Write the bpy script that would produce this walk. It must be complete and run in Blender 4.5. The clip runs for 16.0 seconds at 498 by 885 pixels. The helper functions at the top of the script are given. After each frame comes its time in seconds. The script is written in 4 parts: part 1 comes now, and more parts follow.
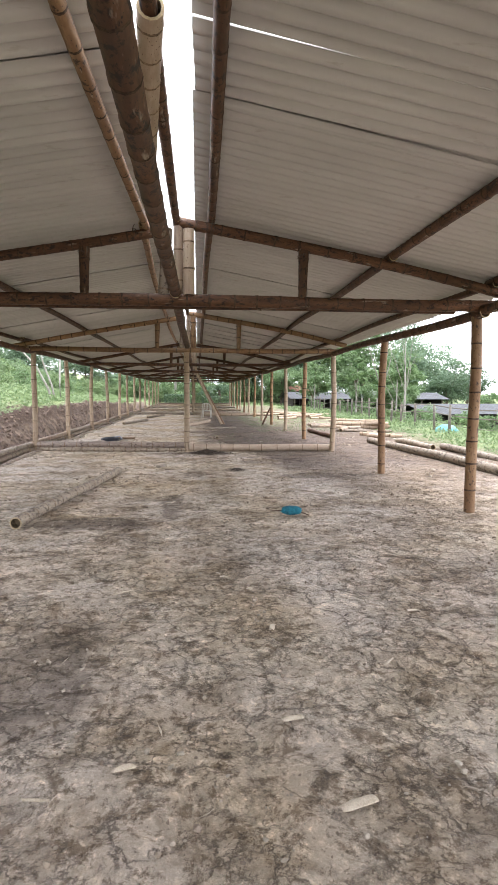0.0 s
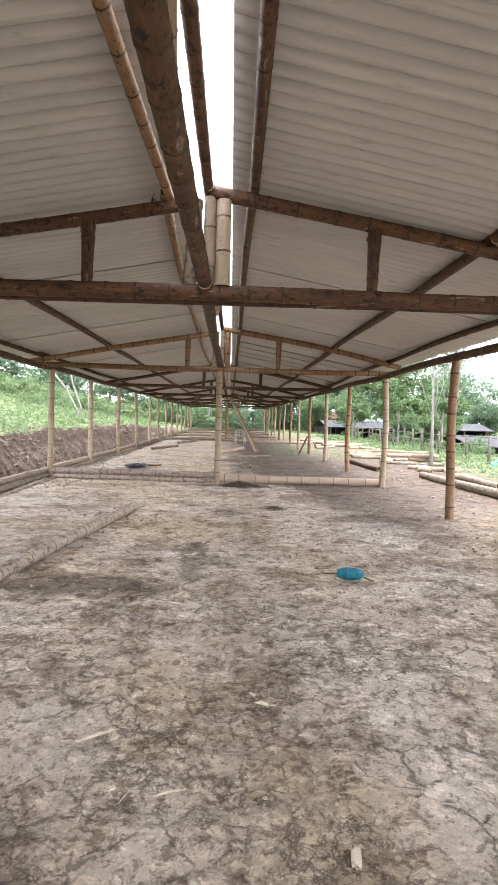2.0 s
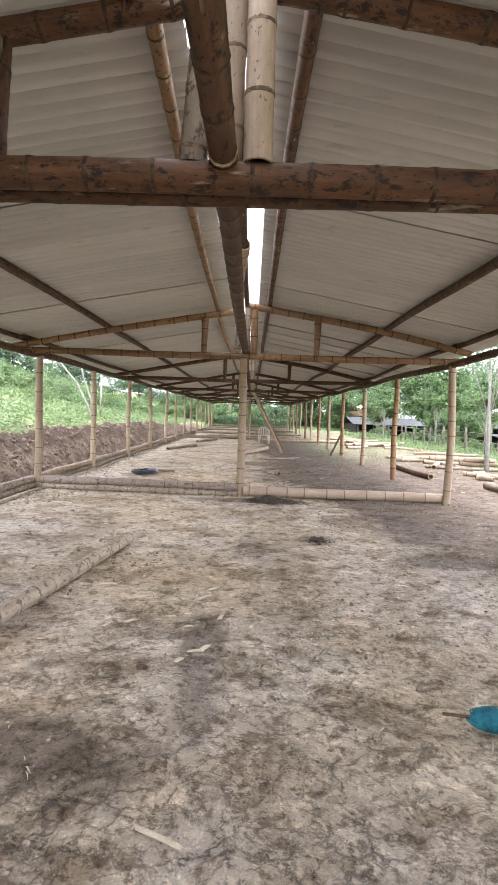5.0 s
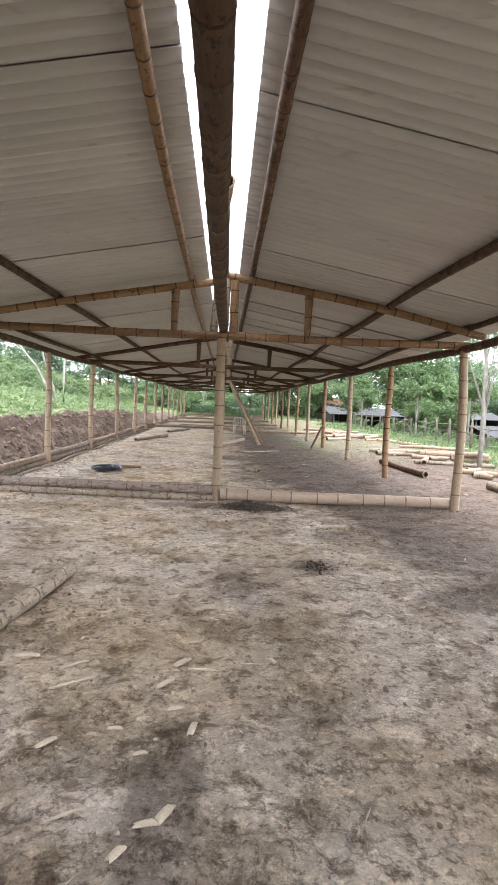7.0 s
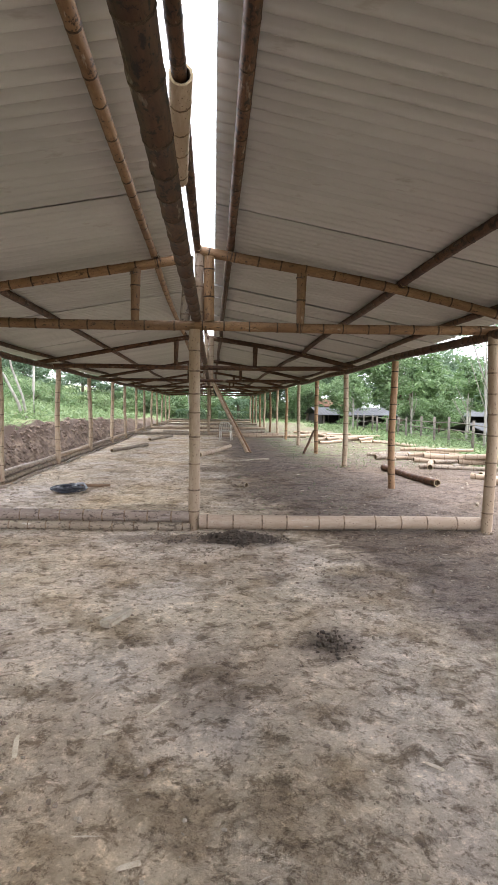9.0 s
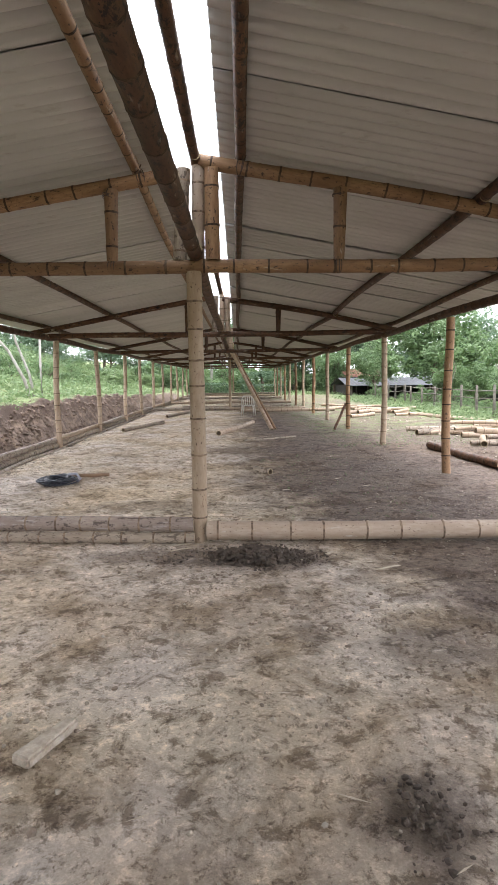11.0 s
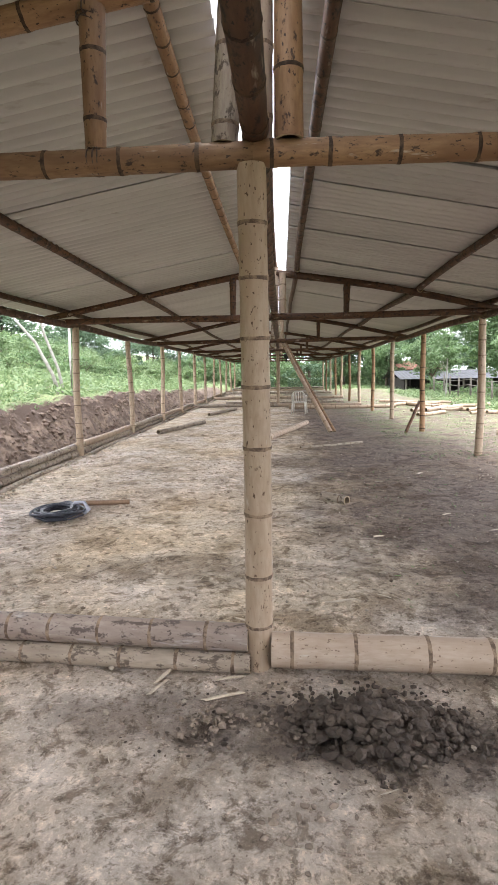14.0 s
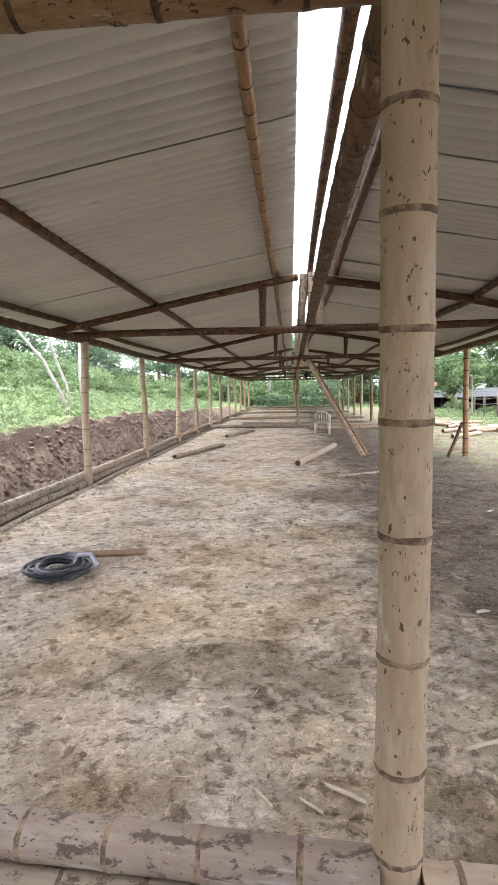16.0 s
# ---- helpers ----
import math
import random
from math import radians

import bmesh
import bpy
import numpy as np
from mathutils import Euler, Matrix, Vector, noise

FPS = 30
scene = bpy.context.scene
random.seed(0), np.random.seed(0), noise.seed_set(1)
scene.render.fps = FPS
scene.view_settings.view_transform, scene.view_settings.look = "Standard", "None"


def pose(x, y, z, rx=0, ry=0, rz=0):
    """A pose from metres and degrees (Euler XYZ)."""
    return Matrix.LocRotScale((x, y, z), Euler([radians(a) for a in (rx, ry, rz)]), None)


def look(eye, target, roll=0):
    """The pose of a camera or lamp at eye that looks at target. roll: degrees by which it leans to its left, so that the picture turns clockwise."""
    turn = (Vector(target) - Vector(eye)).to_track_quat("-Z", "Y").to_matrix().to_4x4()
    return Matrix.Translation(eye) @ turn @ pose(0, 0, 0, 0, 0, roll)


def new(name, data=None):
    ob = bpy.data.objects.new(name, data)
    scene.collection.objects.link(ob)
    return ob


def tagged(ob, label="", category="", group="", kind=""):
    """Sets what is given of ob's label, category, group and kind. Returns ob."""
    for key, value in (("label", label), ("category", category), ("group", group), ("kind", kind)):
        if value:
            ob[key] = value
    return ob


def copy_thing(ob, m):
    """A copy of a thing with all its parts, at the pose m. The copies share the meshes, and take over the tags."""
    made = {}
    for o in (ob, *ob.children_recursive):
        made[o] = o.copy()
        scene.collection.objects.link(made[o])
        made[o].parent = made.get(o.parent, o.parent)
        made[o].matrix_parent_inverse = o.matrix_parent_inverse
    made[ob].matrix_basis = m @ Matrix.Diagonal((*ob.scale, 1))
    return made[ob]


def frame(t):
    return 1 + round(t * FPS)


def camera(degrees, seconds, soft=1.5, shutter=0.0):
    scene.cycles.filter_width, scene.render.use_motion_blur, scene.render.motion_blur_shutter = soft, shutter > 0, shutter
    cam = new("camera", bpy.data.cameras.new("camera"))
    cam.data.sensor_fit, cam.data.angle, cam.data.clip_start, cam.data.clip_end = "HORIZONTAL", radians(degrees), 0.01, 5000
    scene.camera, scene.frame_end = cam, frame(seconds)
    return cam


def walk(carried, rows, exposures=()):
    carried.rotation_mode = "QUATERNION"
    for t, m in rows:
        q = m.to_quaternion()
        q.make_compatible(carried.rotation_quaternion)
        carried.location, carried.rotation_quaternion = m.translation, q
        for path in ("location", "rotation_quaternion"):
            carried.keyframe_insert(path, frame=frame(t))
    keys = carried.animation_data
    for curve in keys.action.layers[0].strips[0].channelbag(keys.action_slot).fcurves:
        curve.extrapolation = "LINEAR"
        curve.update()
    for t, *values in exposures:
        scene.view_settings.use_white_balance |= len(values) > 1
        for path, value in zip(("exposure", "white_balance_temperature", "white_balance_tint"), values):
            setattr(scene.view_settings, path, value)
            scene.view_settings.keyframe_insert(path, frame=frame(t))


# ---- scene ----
cam = camera(48.0, 16.0)
METRES, EYE, TILT, LEAN, TURN = 12.8, 1.5, 0.0, 0.0, -5.3
ROWS = [
    (0.0, 0.0, 0.0, 0.0, 0.03, -5.18, -0.33),
    (0.5, -0.0038, 0.0294, -0.0006, 2.96, -5.86, 1.52),
    (1.0, -0.0065, 0.0578, -0.0022, 3.89, -5.28, 0.48),
    (1.5, -0.0121, 0.0893, -0.0006, 2.4, -2.93, -1.14),
    (2.0, -0.0105, 0.1264, -0.0034, 3.45, -2.48, -1.64),
    (2.5, -0.0053, 0.1593, -0.0007, 5.41, -2.49, -1.67),
    (3.0, -0.0134, 0.192, 0.0001, 4.58, -2.99, -1.58),
    (3.5, -0.0193, 0.2172, -0.0004, 4.36, -3.58, -1.51),
    (4.0, -0.0202, 0.248, 0.0003, 5.83, -3.04, -1.33),
    (4.5, -0.0273, 0.2807, -0.0002, 6.07, -2.83, -1.66),
    (7.0, -0.0527, 0.4273, 0.0017, 2.89, -4.05, -2.39),
    (7.5, -0.0457, 0.4591, 0.0028, 3.88, -3.61, -1.6),
    (8.0, -0.0442, 0.4902, 0.0018, 3.11, -3.22, -1.23),
    (8.5, -0.0522, 0.5215, 0.0042, 1.33, -3.28, -0.82),
    (11.0, -0.0556, 0.6934, 0.0017, 4.13, -6.49, 0.67),
    (11.5, -0.0614, 0.7265, 0.0013, 2.44, -6.35, 0.31),
    (12.0, -0.067, 0.7599, -0.0004, 2.15, -8.6, 0.83),
    (12.5, -0.0652, 0.7901, 0.0015, 4.98, -7.56, 1.01),
    (13.0, -0.0718, 0.8182, 0.0005, 5.15, -6.46, 0.08),
    (13.5, -0.0871, 0.8487, 0.0024, 5.77, -6.84, -0.02),
    (14.0, -0.0922, 0.8786, 0.0024, 8.52, -7.08, 0.96),
    (14.5, -0.0966, 0.9031, 0.0026, 9.81, -7.15, 1.32),
    (15.0, -0.1131, 0.9254, 0.0029, 8.84, -7.17, 0.64),
    (15.5, -0.1272, 0.9452, 0.0029, 8.43, -7.03, 0.42),
    (16.0, -0.1333, 0.9733, 0.0036, 9.55, -5.17, 1.1),
]
walk(cam, [(t, pose(0, 0, EYE, TILT, LEAN, TURN) @ pose(METRES * x, METRES * y, METRES * z, 90 + pitch, roll, yaw)) for t, x, y, z, yaw, pitch, roll in ROWS], [(0.0, 1.85), (1.0, 2.1), (4.0, 2.2), (7.0, 1.95), (11.0, 1.82), (13.5, 2.1), (16.0, 2.15)])

# ---------------------------------------------------------------- world and light
world = bpy.data.worlds.new("sky")
scene.world = world
world.use_nodes = True
wn = world.node_tree.nodes
wl = world.node_tree.links
sky = wn.new("ShaderNodeTexSky")
sky.sky_type = "NISHITA"
sky.sun_disc = False
sky.sun_elevation, sky.sun_rotation = radians(74), radians(55)
sky.dust_density, sky.air_density = 5.0, 1.0
haze = wn.new("ShaderNodeMix")
haze.data_type = "RGBA"
haze.inputs["Factor"].default_value = 0.8
haze.inputs["B"].default_value = (8.95, 9.2, 10.15, 1)
wl.new(sky.outputs["Color"], haze.inputs["A"])
wl.new(haze.outputs["Result"], wn["Background"].inputs["Color"])
wn["Background"].inputs["Strength"].default_value = 0.15
sun_data = bpy.data.lights.new("sun", "SUN")
sun_data.energy, sun_data.angle, sun_data.color = 0.9, radians(30), (1.0, 0.985, 0.965)
sun = new("sun", sun_data)
sun.matrix_world = look((7, 5, 30), (0, 0, 0))


# ---------------------------------------------------------------- materials
def shader(name, rough=0.8):
    m = bpy.data.materials.new(name)
    m.use_nodes = True
    nt = m.node_tree
    b = nt.nodes["Principled BSDF"]
    b.inputs["Roughness"].default_value = rough
    b.inputs["Specular IOR Level"].default_value = 0.3
    return m, nt, b


def node(nt, kind, **inputs):
    n = nt.nodes.new(kind)
    for k, v in inputs.items():
        n.inputs[k.replace("_", " ")].default_value = v
    return n


def coords(nt, scale=(1, 1, 1), world_space=False):
    mp = node(nt, "ShaderNodeMapping", Scale=scale)
    if world_space:
        g = nt.nodes.new("ShaderNodeNewGeometry")
        nt.links.new(g.outputs["Position"], mp.inputs["Vector"])
    else:
        tc = nt.nodes.new("ShaderNodeTexCoord")
        nt.links.new(tc.outputs["Object"], mp.inputs["Vector"])
    return mp.outputs["Vector"]


def fbm(nt, vec, scale, detail=5, rough=0.6, dist=0.0):
    n = node(nt, "ShaderNodeTexNoise", Scale=scale, Detail=detail, Roughness=rough, Distortion=dist)
    nt.links.new(vec, n.inputs["Vector"])
    return n.outputs["Fac"]


def ramp(nt, fac, lo, hi, c0=(0, 0, 0, 1), c1=(1, 1, 1, 1)):
    r = nt.nodes.new("ShaderNodeValToRGB")
    e = r.color_ramp.elements
    e[0].position, e[1].position = lo, hi
    e[0].color, e[1].color = c0, c1
    nt.links.new(fac, r.inputs["Fac"])
    return r.outputs["Color"]


def mixed(nt, fac, a, b, mode="MIX"):
    m = nt.nodes.new("ShaderNodeMix")
    m.data_type, m.blend_type = "RGBA", mode
    for sock, v in ((m.inputs["Factor"], fac), (m.inputs["A"], a), (m.inputs["B"], b)):
        if isinstance(v, (int, float)):
            sock.default_value = v
        elif isinstance(v, tuple):
            sock.default_value = (*v[:3], 1)
        else:
            nt.links.new(v, sock)
    return m.outputs["Result"]


def bumped(nt, b, height, strength, distance):
    n = node(nt, "ShaderNodeBump", Strength=strength, Distance=distance)
    nt.links.new(height, n.inputs["Height"])
    nt.links.new(n.outputs["Normal"], b.inputs["Normal"])


def per_object(nt):
    return nt.nodes.new("ShaderNodeObjectInfo").outputs["Random"]


def bamboo_material(name, light, dark, spots, spot_lo=0.60, pale=(0.55, 0.5, 0.42), pale_lo=0.66):
    m, nt, b = shader(name, 0.62)
    rnd = per_object(nt)
    v = coords(nt, (1, 1, 0.22))
    vadd = nt.nodes.new("ShaderNodeVectorMath")
    vadd.operation = "ADD"
    sc = nt.nodes.new("ShaderNodeMath")
    sc.operation = "MULTIPLY"
    sc.inputs[1].default_value = 37.0
    nt.links.new(rnd, sc.inputs[0])
    nt.links.new(v, vadd.inputs[0])
    nt.links.new(sc.outputs[0], vadd.inputs[1])
    v = vadd.outputs[0]
    tone = ramp(nt, fbm(nt, v, 9, 4), 0.32, 0.68)
    col = mixed(nt, tone, light, dark)
    col = mixed(nt, ramp(nt, fbm(nt, v, 55, 3), 0.4, 0.75), col, dark)
    v2 = coords(nt, (1, 1, 0.55))
    col = mixed(nt, ramp(nt, fbm(nt, v2, 19, 6, 0.72, 0.2), spot_lo, spot_lo + 0.06), col, spots)
    col = mixed(nt, ramp(nt, fbm(nt, v2, 60, 2), 0.65, 0.68), col, spots)
    col = mixed(nt, ramp(nt, fbm(nt, v, 17, 4), pale_lo, pale_lo + 0.1), col, pale)
    hue = nt.nodes.new("ShaderNodeHueSaturation")
    val = node(nt, "ShaderNodeMapRange", To_Min=0.78, To_Max=1.18)
    nt.links.new(rnd, val.inputs["Value"])
    nt.links.new(val.outputs[0], hue.inputs["Value"])
    nt.links.new(col, hue.inputs["Color"])
    nt.links.new(hue.outputs["Color"], b.inputs["Base Color"])
    bumped(nt, b, fbm(nt, v, 60, 4), 0.35, 0.004)
    return m


def two_tone(name, c0, c1, scale, rough=0.85, lo=0.35, hi=0.65, bump=0.3, dist=0.01, space=True, fine=6.0):
    m, nt, b = shader(name, rough)
    v = coords(nt, (1, 1, 1), space)
    col = mixed(nt, ramp(nt, fbm(nt, v, scale, 6, 0.65), lo, hi), c0, c1)
    grain = ramp(nt, fbm(nt, v, scale * fine, 4), 0.25, 0.8, (0.72, 0.72, 0.72, 1), (1.2, 1.2, 1.2, 1))
    col = mixed(nt, 1.0, col, grain, "MULTIPLY")
    nt.links.new(col, b.inputs["Base Color"])
    if bump:
        bumped(nt, b, fbm(nt, v, scale * fine, 5), bump, dist)
    return m


BAMBOO_PALE = bamboo_material("pale bamboo", (0.44, 0.345, 0.25), (0.32, 0.23, 0.155), (0.10, 0.06, 0.035), 0.615)
BAMBOO_DRY = bamboo_material("weathered bamboo", (0.40, 0.335, 0.26), (0.23, 0.18, 0.135), (0.10, 0.075, 0.055), 0.525)
BAMBOO_CREAM = bamboo_material("cream bamboo", (0.50, 0.40, 0.31), (0.37, 0.275, 0.20), (0.20, 0.135, 0.095), 0.66)
BAMBOO_LICHEN = bamboo_material("lichened bamboo", (0.43, 0.35, 0.295), (0.30, 0.23, 0.185), (0.125, 0.093, 0.076), 0.54, (0.53, 0.47, 0.43), 0.60)
# older brown culms, with the shade under the roof darkened into the colour
BAMBOO_BROWN_SHADED = bamboo_material("brown bamboo", (0.15, 0.072, 0.036), (0.065, 0.031, 0.018), (0.022, 0.014, 0.011), 0.53, (0.30, 0.245, 0.19), 0.62)
BAMBOO_SPOTTED = bamboo_material("spotted bamboo", (0.33, 0.205, 0.11), (0.19, 0.105, 0.055), (0.055, 0.033, 0.023), 0.58)
NODE_DARK = two_tone("bamboo node", (0.11, 0.075, 0.052), (0.30, 0.215, 0.145), 22, space=False, lo=0.4, hi=0.6)
NODE_BLACK = two_tone("dark bamboo node", (0.035, 0.022, 0.016), (0.10, 0.065, 0.042), 22, space=False, lo=0.4, hi=0.6)
BAMBOO_END = two_tone("cut bamboo", (0.52, 0.42, 0.27), (0.36, 0.27, 0.16), 60, space=False)
HOLLOW = two_tone("bamboo hollow", (0.20, 0.145, 0.09), (0.11, 0.08, 0.05), 40, space=False)


def roof_material():
    m, nt, b = shader("fibre cement sheet", 0.75)
    v = coords(nt, (0.25, 1, 1), True)
    rnd = per_object(nt)
    base = mixed(nt, ramp(nt, fbm(nt, v, 2.2, 6, 0.65), 0.3, 0.7), (0.46, 0.447, 0.43), (0.55, 0.535, 0.515))
    base = mixed(nt, ramp(nt, fbm(nt, v, 14, 4), 0.62, 0.75), base, (0.40, 0.37, 0.34))
    tint = node(nt, "ShaderNodeMapRange", To_Min=0.92, To_Max=1.06)
    nt.links.new(rnd, tint.inputs["Value"])
    hue = nt.nodes.new("ShaderNodeHueSaturation")
    nt.links.new(tint.outputs[0], hue.inputs["Value"])
    nt.links.new(base, hue.inputs["Color"])
    nt.links.new(hue.outputs["Color"], b.inputs["Base Color"])
    bumped(nt, b, fbm(nt, v, 90, 4), 0.15, 0.003)
    return m


ROOF = roof_material()


def ground_material():
    m, nt, b = shader("trodden earth", 0.9)
    v = coords(nt, (1, 1, 1), True)
    sep = nt.nodes.new("ShaderNodeSeparateXYZ")
    nt.links.new(v, sep.inputs[0])
    dry, tan, damp, dark = (0.55, 0.477, 0.397), (0.465, 0.375, 0.28), (0.138, 0.103, 0.082), (0.12, 0.09, 0.07)

    def math_node(op, p, q):
        n = nt.nodes.new("ShaderNodeMath")
        n.operation = op
        for sock, val in zip(n.inputs, (p, q)):
            if isinstance(val, (int, float)):
                sock.default_value = val
            else:
                nt.links.new(val, sock)
        return n.outputs[0]

    wander = math_node("SUBTRACT", fbm(nt, v, 1.3, 6, 0.62), 0.5)
    ragged = math_node("SUBTRACT", fbm(nt, v, 6.0, 6, 0.7), 0.5)

    def stain(cx, cy, rx, ry, turn=0.0):
        """A damp patch with a ragged edge."""
        mp = node(nt, "ShaderNodeMapping", Location=(cx, cy, 0), Rotation=(0, 0, radians(turn)), Scale=(rx, ry, 1e3))
        mp.vector_type = "TEXTURE"
        nt.links.new(v, mp.inputs["Vector"])
        ln = nt.nodes.new("ShaderNodeVectorMath")
        ln.operation = "LENGTH"
        nt.links.new(mp.outputs["Vector"], ln.inputs[0])
        d = math_node("ADD", ln.outputs["Value"], math_node("ADD", math_node("MULTIPLY", wander, 1.5), math_node("MULTIPLY", ragged, 0.9)))
        return ramp(nt, d, 0.55, 1.1, (1, 1, 1, 1), (0, 0, 0, 1))

    col = mixed(nt, ramp(nt, fbm(nt, v, 0.75, 7, 0.62), 0.40, 0.60), dry, tan)
    # damper brown soil towards the yard, its edge running slantwise past the posts
    edge_x = node(nt, "ShaderNodeMapRange", From_Min=9.0, From_Max=17.0, To_Min=1.9, To_Max=0.05)
    nt.links.new(sep.outputs["Y"], edge_x.inputs["Value"])
    past = math_node("SUBTRACT", sep.outputs["X"], edge_x.outputs[0])
    past = math_node("ADD", past, math_node("ADD", math_node("MULTIPLY", wander, 2.4), math_node("MULTIPLY", ragged, 1.1)))
    wet = node(nt, "ShaderNodeMapRange", From_Min=-0.15, From_Max=0.75)
    nt.links.new(past, wet.inputs["Value"])
    along = node(nt, "ShaderNodeMapRange", From_Min=5.0, From_Max=12.0, To_Min=0.3, To_Max=0.95)
    nt.links.new(sep.outputs["Y"], along.inputs["Value"])
    col = mixed(nt, math_node("MULTIPLY", wet.outputs[0], along.outputs[0]), col, damp)
    for k, place in enumerate(((-0.85, 2.9, 0.42, 0.75), (-1.15, 6.3, 0.75, 0.42), (-0.35, 7.4, 0.2, 0.9), (2.4, 9.9, 1.2, 0.5), (0.25, 13.5, 0.75, 0.33), (-0.75, 13.65, 0.6, 0.22),
                                 (0.7, 10.7, 0.3, 0.35), (1.2, 11.9, 0.45, 0.3), (0.15, 20.9, 0.9, 0.8), (-0.8, 15.6, 0.9, 0.4), (0.55, 12.1, 0.2, 0.25), (-0.05, 10.1, 0.25, 0.7))):
        col = mixed(nt, math_node("MULTIPLY", stain(*place), (0.65, 0.85, 0.65, 0.7, 0.85, 0.6, 0.7, 0.6, 0.6, 0.45, 0.5, 0.4)[k]), col, dark)
    fade = node(nt, "ShaderNodeMapRange", From_Min=5.0, From_Max=12.0, To_Min=1.0, To_Max=0.0)
    nt.links.new(sep.outputs["Y"], fade.inputs["Value"])
    # pale dried crust, trodden dimples and scuffs at falling sizes
    for scale, detail, rough, warp_by, lo, hi, tint in (
            (1.7, 8, 0.70, 0.4, 0.50, 0.60, (0.64, 0.60, 0.55)), (3.3, 8, 0.72, 0.3, 0.50, 0.60, (1.28, 1.29, 1.31)),
            (6.5, 8, 0.76, 0.4, 0.52, 0.59, (0.48, 0.44, 0.40)), (14.0, 7, 0.76, 0.2, 0.51, 0.59, (1.32, 1.32, 1.33)),
            (21.0, 6, 0.78, 0.3, 0.54, 0.61, (0.50, 0.47, 0.44)), (46.0, 4, 0.72, 0.0, 0.58, 0.66, (1.35, 1.34, 1.32))):
        col = mixed(nt, ramp(nt, fbm(nt, v, scale, detail, rough, warp_by), lo, hi), col, mixed(nt, 1.0, col, tint, "MULTIPLY"))
    # shrinkage cracks at two sizes
    nz = node(nt, "ShaderNodeTexNoise", Scale=7.0, Detail=5.0, Roughness=0.7)
    nt.links.new(v, nz.inputs["Vector"])
    sc = nt.nodes.new("ShaderNodeVectorMath")
    sc.operation = "SCALE"
    sc.inputs["Scale"].default_value = 0.22
    nt.links.new(nz.outputs["Color"], sc.inputs[0])
    warp = nt.nodes.new("ShaderNodeVectorMath")
    warp.operation = "ADD"
    nt.links.new(v, warp.inputs[0])
    nt.links.new(sc.outputs[0], warp.inputs[1])
    cracks = None
    for scale, width, seed_scale, lo in ((4.6, 0.055, 1.1, 0.38), (10.0, 0.08, 1.7, 0.44)):
        vor = node(nt, "ShaderNodeTexVoronoi", Scale=scale)
        vor.feature = "DISTANCE_TO_EDGE"
        nt.links.new(warp.outputs[0], vor.inputs["Vector"])
        line = ramp(nt, vor.outputs["Distance"], 0.0, width, (1, 1, 1, 1), (0, 0, 0, 1))
        line = mixed(nt, 1.0, line, ramp(nt, fbm(nt, v, seed_scale, 5), lo, lo + 0.12), "MULTIPLY")
        line = mixed(nt, 1.0, line, ramp(nt, fbm(nt, v, 9, 4), 0.34, 0.5), "MULTIPLY")
        cracks = line if cracks is None else mixed(nt, 1.0, cracks, line, "LIGHTEN")
    cracks = mixed(nt, 1.0, cracks, fade.outputs[0], "MULTIPLY")
    col = mixed(nt, math_node("MULTIPLY", cracks, 0.75), col, (0.085, 0.066, 0.052))
    grain = ramp(nt, fbm(nt, v, 85, 6, 0.75), 0.3, 0.72, (0.80, 0.79, 0.78, 1), (1.16, 1.16, 1.16, 1))
    col = mixed(nt, 1.0, col, grain, "MULTIPLY")
    wash = ramp(nt, fbm(nt, v, 0.42, 5, 0.6), 0.44, 0.58, (1.0, 1.0, 1.02, 1), (1.03, 1.0, 0.92, 1))
    col = mixed(nt, 1.0, col, wash, "MULTIPLY")
    # raw cut soil of the bank, by its steepness
    geo = nt.nodes.new("ShaderNodeNewGeometry")
    sepn = nt.nodes.new("ShaderNodeSeparateXYZ")
    nt.links.new(geo.outputs["True Normal"], sepn.inputs[0])
    west = node(nt, "ShaderNodeMapRange", From_Min=-4.3, From_Max=-4.7)
    nt.links.new(sep.outputs["X"], west.inputs["Value"])
    soil = mixed(nt, ramp(nt, fbm(nt, v, 3.5, 7, 0.72), 0.40, 0.62), (0.095, 0.068, 0.054), (0.26, 0.195, 0.152))
    layer = math_node("ADD", sep.outputs["Z"], math_node("MULTIPLY", math_node("SUBTRACT", fbm(nt, v, 2.2, 6, 0.7), 0.5), 1.1))
    top = node(nt, "ShaderNodeMapRange", From_Min=0.34, From_Max=0.62)
    nt.links.new(layer, top.inputs["Value"])
    soil = mixed(nt, top.outputs[0], soil, (0.075, 0.05, 0.038))
    col = mixed(nt, west.outputs[0], col, soil)

    def span(axis, lo, hi):
        n = node(nt, "ShaderNodeMapRange", From_Min=lo, From_Max=hi)
        nt.links.new(sep.outputs[axis], n.inputs["Value"])
        return n.outputs[0]

    patch = ramp(nt, fbm(nt, v, 0.8, 6, 0.7), 0.36, 0.5)
    yard = math_node("MULTIPLY", span("X", 6.3, 8.6), patch)
    inner = math_node("MULTIPLY", math_node("MULTIPLY", span("X", 1.6, 3.4), span("Y", 21, 27)), ramp(nt, fbm(nt, v, 1.6, 7, 0.75), 0.46, 0.62))
    edge = math_node("ADD", sep.outputs["X"], math_node("MULTIPLY", fbm(nt, v, 1.3, 4), 0.5))
    hillside = node(nt, "ShaderNodeMapRange", From_Min=-5.50, From_Max=-5.75)
    nt.links.new(edge, hillside.inputs["Value"])
    flat = ramp(nt, sepn.outputs["Z"], 0.72, 0.88)
    green_fac = math_node("MAXIMUM", math_node("MAXIMUM", yard, inner), math_node("MAXIMUM", math_node("MULTIPLY", hillside.outputs[0], flat), span("Y", 58.5, 62)))
